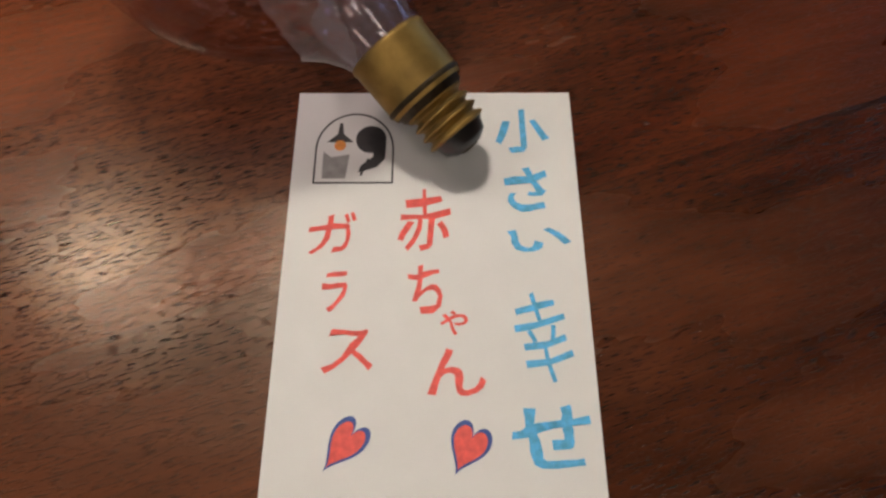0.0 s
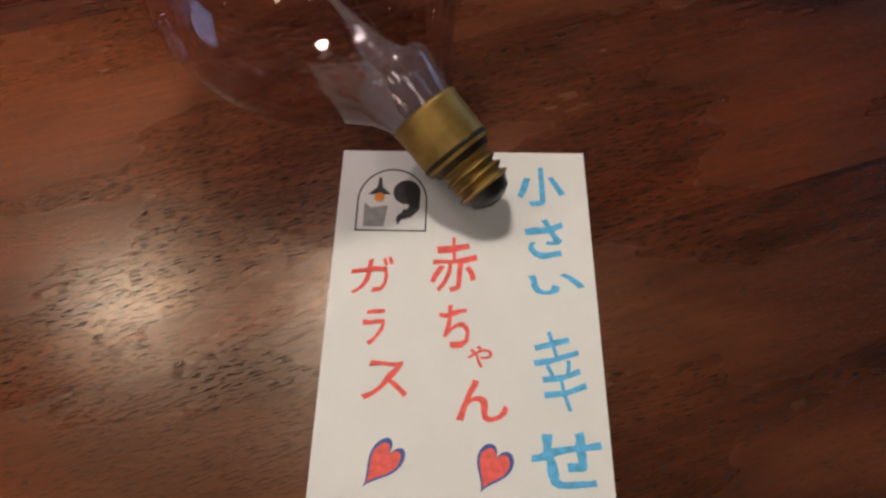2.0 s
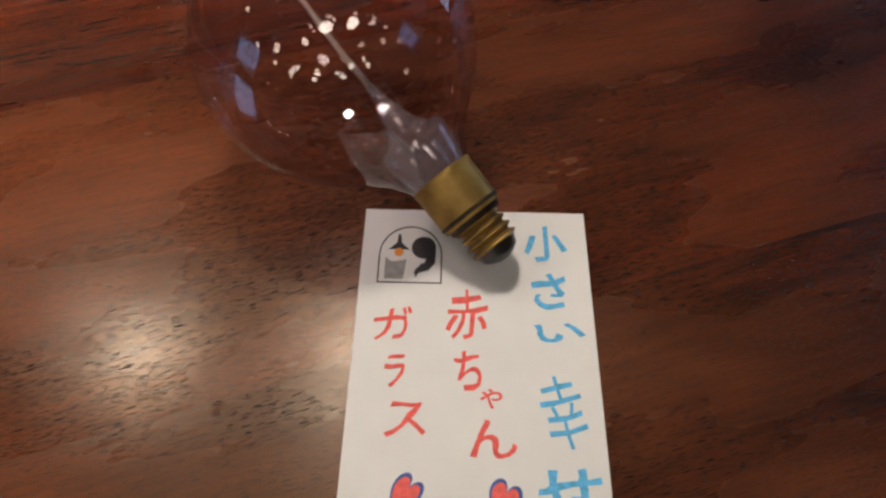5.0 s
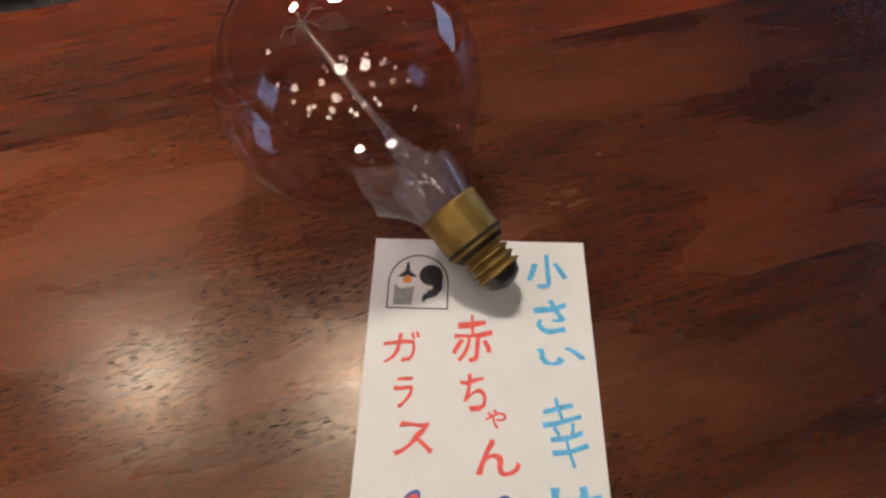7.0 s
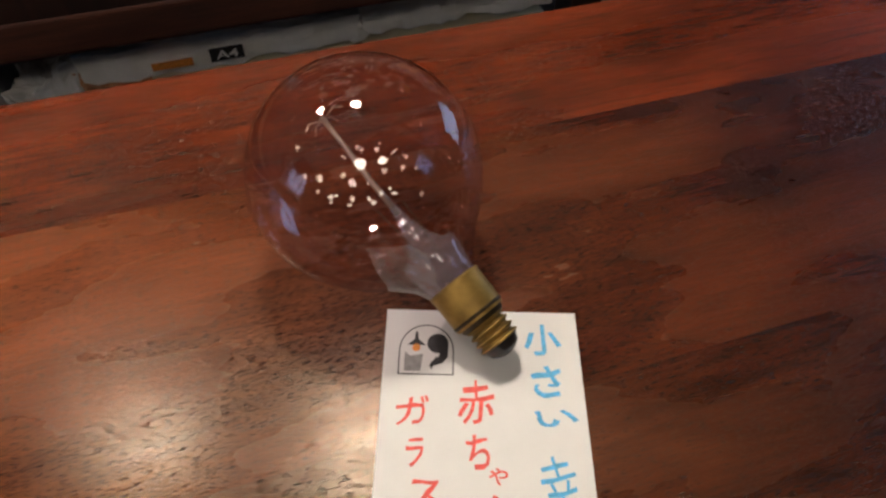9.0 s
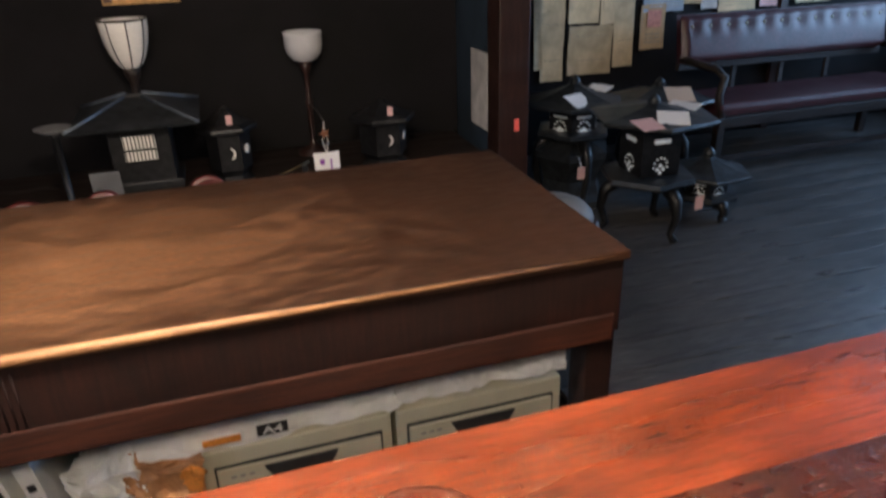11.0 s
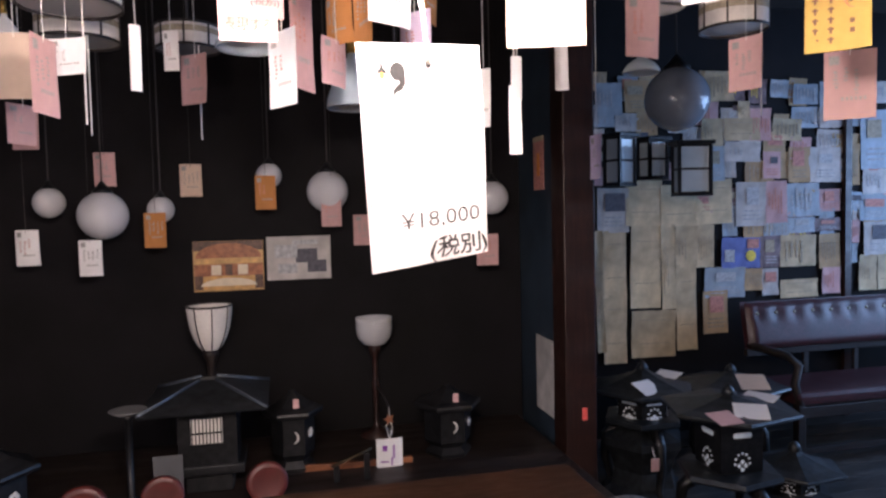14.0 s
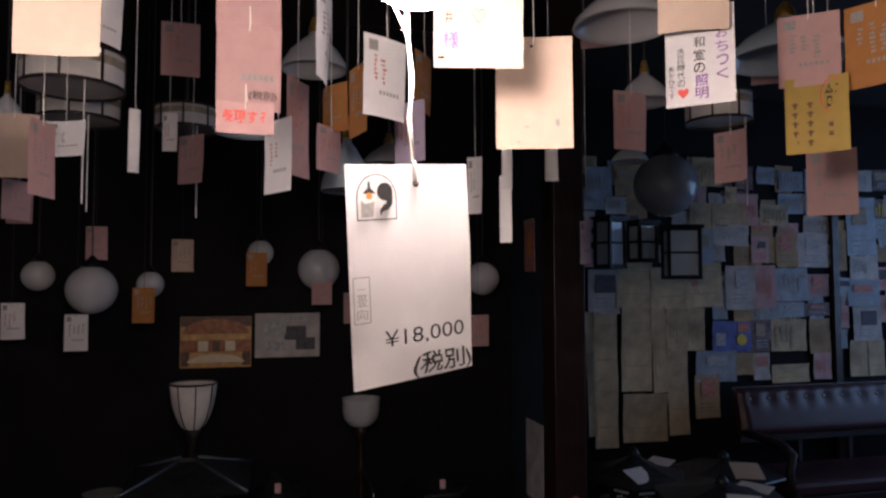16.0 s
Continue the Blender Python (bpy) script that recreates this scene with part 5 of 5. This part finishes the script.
part("string", tube([(0, 0, -0.01), (0.012, 0, 0.04), (0.004, 0, 0.075), (-0.012, 0, 0.05), (0, 0, 0.0)], 0.0015, 6), CORD, st)
part("string", tube([(0, 0, 0.075), (0.001, 0, 0.12)], 0.0012, 6), CORD, st)
part("hook", tube([(0.001, 0, 0.12), (0.002, 0.2, 0.125), (0.003, 0.39, 0.11)], 0.003, 6), DARK_CORD, st, "dark wire hook")


def small_lantern(x, y, r, h, label):
    s = thing("iron_lantern", pose(x, y, PZ), label, "lantern", "small iron lanterns")
    part("body", loft([hex_ring(a * r, b * h, 6) for a, b in ((0.75, 0), (0.8, 0.05), (0.6, 0.12), (0.8, 0.2), (0.8, 0.62), (0.7, 0.66))]), IRON, s)
    part("roof", roof(r * 1.15, h * 0.22, 6, 0.0), IRON, s, m=pose(0, 0, h * 0.66))
    part("moon_cutout", outline([(math.cos(a) * 0.02, math.sin(a) * 0.022) for a in [k * math.pi / 10 - math.pi / 2 for k in range(11)]] + [(math.cos(a) * 0.010 + 0.002, math.sin(a) * 0.018) for a in [math.pi / 2 - k * math.pi / 10 for k in range(1, 10)]], 0.002), SHOJI, s, "pale crescent cut-out", m=pose(0.0, -r * 0.70, h * 0.4, 90))
    fl = bmesh.new()
    for k in range(5):
        a = k * 2 * math.pi / 5
        lathe([(0, 0), (0.008, 0), (0.008, 0.002), (0, 0.002)], 10, fl, Matrix.Translation((0.011 * math.cos(a), 0.011 * math.sin(a), 0)))
    part("blossom_cutout", fl, SHOJI, s, "pale blossom cut-out", m=pose(r * 0.62, -r * 0.36, h * 0.42, 90, 0, 60))
    part("tag", box(0.022, 0.002, 0.035), PAPER["pink"], s, "", m=pose(0.012, -r * 0.75, h * 0.78))
    return s


small_lantern(-0.06, 2.5, 0.10, 0.34, "small black iron lantern with pale cut-outs")
small_lantern(0.545, 2.5, 0.12, 0.31, "squat black iron lantern with crescent cut-out")
small_lantern(-0.96, 2.15, 0.12, 0.32, "small black iron lantern with pale cut-outs")


def lacquer_stand(x, y, r):
    s = thing("lacquer_drum", pose(x, y, PZ), "dull red round lacquered wooden drum", "lamp base", "red drums")
    part("drum", lathe([(0, -r * 0.3), (r * 0.9, -r * 0.3), (r, -r * 0.2), (r, r * 0.2), (r * 0.9, r * 0.3), (r * 0.7, r * 0.26), (0, r * 0.24)], 32), LACQUER, s, "", True, pose(0, 0, r, 80, 0, 8))
    return s


lacquer_stand(-0.154, 2.2, 0.068)
lacquer_stand(-0.70, 2.1, 0.075)
lacquer_stand(-0.48, 2.17, 0.066)
cd = thing("folded_card", pose(-0.480, 2.3, PZ), "grey-white folded paper card on the platform", "card")
part("card", box(0.095, 0.002, 0.160, (0, 0, 0.080), turn=Matrix.Rotation(0.12, 4, "X")), CERAMIC, cd)
rod = thing("brass_rod", pose(0.14, 2.3, PZ + 0.02), "thin brass lamp arm lying on the platform", "lamp part")
part("arm", tube([(-0.075, 0, 0.040), (0.01, 0.01, 0.066), (0.075, 0.02, 0.088)], 0.0065, 8), GRIME, rod, "", True)
for x, top in ((-0.055, 0.042), (0.055, 0.078)):
    part("rest", box(0.022, 0.022, top + 0.02, (x, 0.01, (top - 0.02) / 2), 0.002), IRON, rod, "small dark iron rest")
bat = thing("batten", pose(0.105, 2.44, PZ + 0.012, 0, 0, -2), "orange-brown wooden batten lying on the platform", "batten")
part("strip", box(0.56, 0.02, 0.024, (0, 0, 0), 0.003), ORANGE_WOOD, bat)
dish = thing("shallow_dish", pose(-0.60, 2.3, PZ), "dim grey shallow lamp dish on a dark stand", "dish")
part("stand", lathe([(0.05, 0), (0.05, 0.012), (0.012, 0.03), (0.012, 0.29), (0.03, 0.31), (0, 0.31)], 20), IRON, dish, "", True)
part("dish", lathe([(0, 0.308), (0.035, 0.31), (0.06, 0.325), (0.056, 0.326), (0.03, 0.315), (0, 0.313)], 28), CERAMIC, dish, "", True)

# ---- the papered wall ----
SHEET_KIND = ("aged tan sheet", "white printed sheet", "pink paper slip", "ochre paper sheet", "pale blue-white printed sheet", "deep blue poster with yellow spot", "dark printed poster")


def wavy_sheet(w, h, seed, amp=0.004):
    """A pasted sheet facing -y: it lies unevenly, its corners lift and its edges are slightly torn."""
    rnd = random.Random(seed)
    bm = bmesh.new()
    n = 7
    lift = [rnd.uniform(0, 0.010) for k in range(4)]
    for back in (0, 0.0006):
        grid = []
        for j in range(n + 1):
            row = []
            for i in range(n + 1):
                u, v = i / n - 0.5, j / n - 0.5
                y = amp * noise.noise((u * 2.5 + seed, v * 2.5, seed * 0.3)) + back
                corner = lift[(u > 0) * 2 + (v > 0)]
                y -= corner * max(0.0, abs(u) + abs(v) - 0.72) * 3
                rag = 0.004 * noise.noise((u * 6 + seed, v * 6, 4.0))
                row.append(bm.verts.new((u * w + rag * (abs(u) > 0.49), y, v * h + rag * (abs(v) > 0.49))))
            grid.append(row)
        for j in range(n):
            for i in range(n):
                q = (grid[j][i], grid[j][i + 1], grid[j + 1][i + 1], grid[j + 1][i])
                bm.faces.new(q if back == 0 else q[::-1])
    return bm


def paste(x, z, w, h, c, seed, depth):
    rnd = random.Random(seed)
    pp = thing("pasted_paper", pose(x, 3.612 - depth, z, 0, rnd.uniform(-1.8, 1.8), 0), SHEET_KIND[c] + " pasted on the black wall", "paper", "papers on the wall")
    part("sheet", wavy_sheet(w, h, seed), WALL_PAPERS[c], pp, "", True)
    if c == 5:
        part("printed_spot", lathe([(0, 0), (0.035, 0), (0.035, 0.001), (0, 0.001)], 20), PRINT[3], pp, "yellow spot", m=pose(w * 0.25, -0.004, -h * 0.1, 90))
        part("printed_field", box(w * 0.3, 0.001, h * 0.3, (w * 0.3, -0.0045, h * 0.3)), PRINT[2], pp)
        part("printed_field", box(w * 0.25, 0.001, h * 0.4, (-w * 0.3, -0.0045, -h * 0.1)), PRINT[1], pp)
        return pp
    style = rnd.random()
    if c == 0 and style < 0.55:
        # blank aged sheet, two faint ruled lines only
        for k in range(2):
            part("print", box(w * 0.7, 0.0006, 0.004, (0, -0.0045, h * (0.3 - 0.5 * k))), PRINT[0], pp, "faint ruled line")
    elif style < 0.5 and w > 0.1:
        # a picture block over a few lines of text
        part("print", box(w * rnd.uniform(0.4, 0.7), 0.0006, h * rnd.uniform(0.25, 0.45), (w * rnd.uniform(-0.1, 0.1), -0.0045, h * 0.18)), PRINT[rnd.choice((0, 1, 2, 4))], pp, "printed picture block")
        for k in range(3):
            part("print", box(w * rnd.uniform(0.5, 0.75), 0.0006, h * 0.035, (0, -0.0045, -h * (0.16 + 0.09 * k))), PRINT[(0, 1, 2, 0, 1, 1, 1)[c]], pp, "line of print")
    else:
        # columns of small upright writing
        for k in range(rnd.randint(3, 6)):
            part("print", box(w * 0.05, 0.0006, h * rnd.uniform(0.3, 0.7), (w * (-0.34 + 0.14 * k), -0.0045, h * rnd.uniform(-0.06, 0.08))), PRINT[(0, 1, 2, 0, 1, 1, 3)[c]], pp, "column of print")
    return pp


seed = 400
for rows in (PAPERS_A, PAPERS_B, PAPERS_C, PAPERS_D):
    for x, z, w, h, c in rows:
        seed += 1
        paste(x, z, w * 1.05, h * 1.05, c, seed, 0.006 + 0.0011 * (seed % 7))

# an older, lower layer of sheets that shows between them
rnd = random.Random(77)
for k in range(78):
    row, col = divmod(k, 13)
    x, z = 1.74 + col * 0.175 + rnd.uniform(-0.05, 0.05), 1.26 + row * 0.165 + rnd.uniform(-0.04, 0.04)
    if x < 2.45 and z < 1.5:
        continue
    seed += 1
    paste(x, z, rnd.uniform(0.10, 0.21), rnd.uniform(0.10, 0.19), rnd.choice((0, 1, 4, 4, 1, 3, 2, 6, 3)), seed, -0.001 + 0.0006 * (k % 8))
for k in range(12):
    seed += 1
    paste(3.95 + (k % 2) * 0.22 + rnd.uniform(-0.04, 0.04), 0.95 + (k // 2) * 0.20 + rnd.uniform(-0.03, 0.03), rnd.uniform(0.13, 0.22), rnd.uniform(0.14, 0.22), rnd.choice((1, 4, 4, 0)), seed, 0.001 + 0.0008 * (k % 5))


# ---- box lanterns hung on the papered wall ----
def wall_lantern(x, y, z, w, h, yaw):
    s = thing("wall_lantern", pose(x, y, z, 0, 0, yaw), "dark framed box lantern with greyish panes on the wall", "lantern", "wall lanterns")
    d = 0.10
    fr = bmesh.new()
    for sx in (-1, 1):
        for sy in (-1, 1):
            box(0.016, 0.016, h, (sx * w / 2, sy * d / 2, 0), bm=fr)
    for sz in (-1, 0, 1):
        for sy in (-1, 1):
            box(w, 0.012, 0.012, (0, sy * d / 2, sz * h / 2), bm=fr)
        for sx in (-1, 1):
            box(0.012, d, 0.012, (sx * w / 2, 0, sz * h / 2), bm=fr)
    part("frame", fr, IRON, s)
    for sy in (-1, 1):
        part("pane", box(w - 0.02, 0.003, h - 0.02, (0, sy * (d / 2 - 0.006), 0)), BLUE_MILK, s)
    for sx in (-1, 1):
        part("pane", box(0.003, d - 0.02, h - 0.02, (sx * (w / 2 - 0.004), 0, 0)), BLUE_MILK, s)
    part("top", box(w + 0.04, d + 0.04, 0.02, (0, 0, h / 2 + 0.012), 0.004), IRON, s)
    part("base", box(w + 0.02, d + 0.02, 0.014, (0, 0, -h / 2 - 0.008), 0.003), IRON, s)
    part("bracket", box(0.03, 3.62 - y - d / 2 + 0.02, 0.03, (0, (3.62 - y) / 2 + d / 4, h * 0.3)), IRON, s)
    return s


wall_lantern(1.73, 3.32, 1.64, 0.13, 0.25, 25)
wall_lantern(1.95, 3.36, 1.65, 0.12, 0.20, 10)
wall_lantern(2.105, 3.22, 1.585, 0.17, 0.26, -12)


# ---- garden lanterns on the floor ----
def petal(parent, face, size, x, y):
    part("cut_out", lathe([(0, 0), (size, 0), (size, 0.002), (0, 0.002)], 9), CUT_GLASS, parent, "pale round cut-out", m=face @ Matrix.Translation((x, y, 0)))


def garden_lantern(x, y, z0, r, leg, fire, cap, turn, label, sides=6, girth=0.5, spin=0.0):
    g = thing("garden_lantern", pose(x, y, z0, 0, 0, turn), label, "lantern", "bronze garden lanterns")
    part("platform", loft([hex_ring(a, b, 6) for a, b in ((r * 0.50, leg - 0.03), (r * 0.72, leg - 0.012), (r * 0.76, leg), (r * 0.74, leg + 0.018), (r * 0.5, leg + 0.024))]), BRONZE, g)
    fb = part("fire_box", loft([hex_ring(a, b, sides, spin) for a, b in ((r * girth * 0.92, leg + 0.02), (r * girth, leg + 0.03), (r * girth, leg + fire - 0.01), (r * girth * 0.92, leg + fire))]), IRON, g)
    for k in range(sides):
        a = spin + (k + 0.5) * 2 * math.pi / sides
        d = r * girth * math.cos(math.pi / sides) + 0.001
        u = r * girth * 2
        face = pose(d * math.cos(a), d * math.sin(a), leg + fire / 2, 90, 0, math.degrees(a) + 90)
        for j in range(7):
            b = math.pi / 2 + (j - 3) * 0.55
            petal(fb, face, u * 0.020, u * 0.125 * math.cos(b), u * 0.15 * math.sin(b) - fire * 0.24)
        for q, w in ((-0.055, -0.28), (0.0, -0.34), (0.055, -0.28), (0.0, -0.22)):
            petal(fb, face, u * 0.034, u * q, fire * w)
        part("slot", outline([(-u * 0.14, fire * 0.15), (u * 0.14, fire * 0.15), (u * 0.16, fire * 0.19), (u * 0.14, fire * 0.23), (-u * 0.14, fire * 0.23), (-u * 0.16, fire * 0.19)], 0.002), CUT_GLASS, fb, "pale slot", m=face)
    part("roof", roof(r, cap, 6, 0.0), BRONZE, g, "wide six-sided roof", m=pose(0, 0, leg + fire + 0.01))
    part("finial", lathe([(0.02, 0), (0.03, 0.01), (0.022, 0.03), (0.008, 0.045), (0, 0.05)], 16), BRONZE, g, "", True, pose(0, 0, leg + fire + 0.005 + cap))
    for k in range(3):
        a = k * 2 * math.pi / 3 + 0.5
        pts = [(r * q * math.cos(a), r * q * math.sin(a), zz) for q, zz in ((0.45, leg - 0.02), (0.66, leg * 0.75), (0.70, leg * 0.45), (0.60, leg * 0.15), (0.72, 0.008))]
        part("leg", tube(pts, [0.035, 0.028, 0.020, 0.016, 0.02], 8), IRON, g, "curved leg", True)
    return g


garden_lantern(1.72, 2.36, 0, 0.285, 0.265, 0.265, 0.055, 12, "bronze garden lantern on curved legs, paper slips on its roof", 4, 0.47, 0.55)
garden_lantern(1.60, 2.86, 0, 0.26, 0.36, 0.14, 0.09, 0, "dark bronze garden lantern with a folded paper on top")
garden_lantern(2.20, 3.02, 0, 0.29, 0.30, 0.13, 0.07, 20, "dark bronze garden lantern standing behind the others")
garden_lantern(2.11, 2.44, 0, 0.21, 0.10, 0.105, 0.075, 5, "low bronze garden lantern with small lit panes")
# solid plinth under the middle one
pl = thing("lantern_plinth", pose(1.60, 2.86, 0), "dark arched stone plinth below a lantern", "plinth")
part("plinth", loft([hex_ring(a, b, 6) for a, b in ((0.215, 0), (0.21, 0.035), (0.17, 0.06), (0.15, 0.13), (0.17, 0.20), (0.20, 0.25), (0.20, 0.285), (0.12, 0.325))]), BRONZE, pl)

for x, y, z, w, h, rx, rz, color in ((1.57, 2.17, 0.560, 0.11, 0.10, -13, 5, "pink"), (1.71, 2.20, 0.567, 0.13, 0.12, -14, -30, "white"), (1.89, 2.38, 0.565, 0.14, 0.08, -10, -60, "white"),
                                     (1.55, 2.72, 0.548, 0.12, 0.10, -25, 20, "white"), (1.74, 2.86, 0.566, 0.12, 0.08, -12, -60, "white"), (2.20, 2.84, 0.496, 0.14, 0.13, -22, -20, "tan")):
    pp = thing("paper_slip", pose(x, y, z, -rx, 0, rz), "paper price slip lying on a lantern roof", "paper slip", "slips on lantern roofs")
    part("slip", box(w, h, 0.0015), PAPER[color], pp)
for x, y, z in ((1.79, 2.07, 0.225), (1.53, 2.62, 0.22)):
    tg = thing("small_tag", pose(x, y, z), "small pink tag tied to a lantern", "tag", "small pink tags")
    part("tag", box(0.04, 0.002, 0.06), PAPER["pink"], tg)
    part("string", tube([(0, 0, 0.028), (0, 0.03, 0.07)], 0.0015, 5), CORD, tg)

# pale glass dish on a stool beside the counter
stool = thing("stool", pose(0.905, 1.66, 0) @ Matrix.Diagonal((1.1, 1.1, 1.1, 1)), "low dark wooden stool beside the counter", "stool")
part("seat", lathe([(0, 0.37), (0.12, 0.37), (0.13, 0.385), (0.12, 0.40), (0, 0.40)], 32), DARK_WOOD, stool)
for k in range(4):
    a = math.pi / 4 + k * math.pi / 2
    part("leg", tube([(0.09 * math.cos(a), 0.09 * math.sin(a), 0.375), (0.12 * math.cos(a), 0.12 * math.sin(a), 0)], 0.016, 8), DARK_WOOD, stool)
gd = thing("glass_lampshade", pose(0.905, 1.66, 0.44), "pale grey domed glass lampshade lying on the stool", "lampshade")
part("shade", lathe([(0.122, 0.0), (0.125, 0.006), (0.118, 0.03), (0.095, 0.055), (0.06, 0.072), (0.025, 0.078), (0.0, 0.079)], 40), CERAMIC, gd, "", True)


# ---- the bench by the papered wall ----
bench = thing("bench", pose(2.50, 2.86, 0), "old wooden bench with tufted oxblood leather back and seat", "bench")
L = 1.5
bm = bmesh.new()
nx, nz = 60, 14
for s in (0, 1):
    grid = []
    for j in range(nz + 1):
        row = []
        for i in range(nx + 1):
            u, v = i / nx * L, j / nz * 0.26
            dimple = 0.0
            if s == 0:
                px_, pz_ = (u / 0.125) % 1 - 0.5, (v - 0.20) / 0.06
                dimple = 0.014 * math.exp(-(px_ * px_ * 30 + pz_ * pz_ * 2.5))
                edge = 0.03 * (1 - min(1, min(v, 0.26 - v, u, L - u) / 0.03)) ** 2
                dimple += edge
            row.append(bm.verts.new((u, (0.40 if s == 0 else 0.47) + dimple + 0.20 * (v - 0.13), 0.56 + v)))
        grid.append(row)
    for j in range(nz):
        for i in range(nx):
            bm.faces.new((grid[j][i], grid[j][i + 1], grid[j + 1][i + 1], grid[j + 1][i]))
part("backrest", bm, LEATHER, bench, "tufted leather backrest", True)
for k in range(12):
    part("stud", lathe([(0, -0.006), (0.008, -0.004), (0.010, 0), (0, 0)], 10), STUD, bench, m=pose(0.0625 + 0.125 * k, 0.424, 0.76, -101))
part("seat", box(L, 0.40, 0.07, (L / 2, 0.22, 0.365), 0.025), LEATHER, bench, "worn leather seat")
part("seat_rail", box(L, 0.03, 0.06, (L / 2, 0.025, 0.30), 0.004), DARK_WOOD, bench)
part("back_rail", box(L, 0.03, 0.04, (L / 2, 0.44, 0.535), 0.004), DARK_WOOD, bench)
part("stretcher", box(L, 0.025, 0.035, (L / 2, 0.05, 0.085), 0.004), DARK_WOOD, bench)
for x in (0.02, L - 0.02):
    for y in (0.035, 0.43):
        part("leg", box(0.045, 0.045, 0.34, (x, y, 0.17), 0.005), DARK_WOOD, bench)
    part("arm", tube([(x, 0.03, 0.33), (x, 0.07, 0.44), (x, 0.04, 0.54), (x, 0.12, 0.575), (x, 0.43, 0.58)], 0.022, 8), DARK_WOOD, bench, "curved wooden arm", True)
for x in (0.4, 0.75, 1.1):
    part("spindle", box(0.03, 0.02, 0.14, (x, 0.44, 0.46), 0.003), DARK_WOOD, bench)
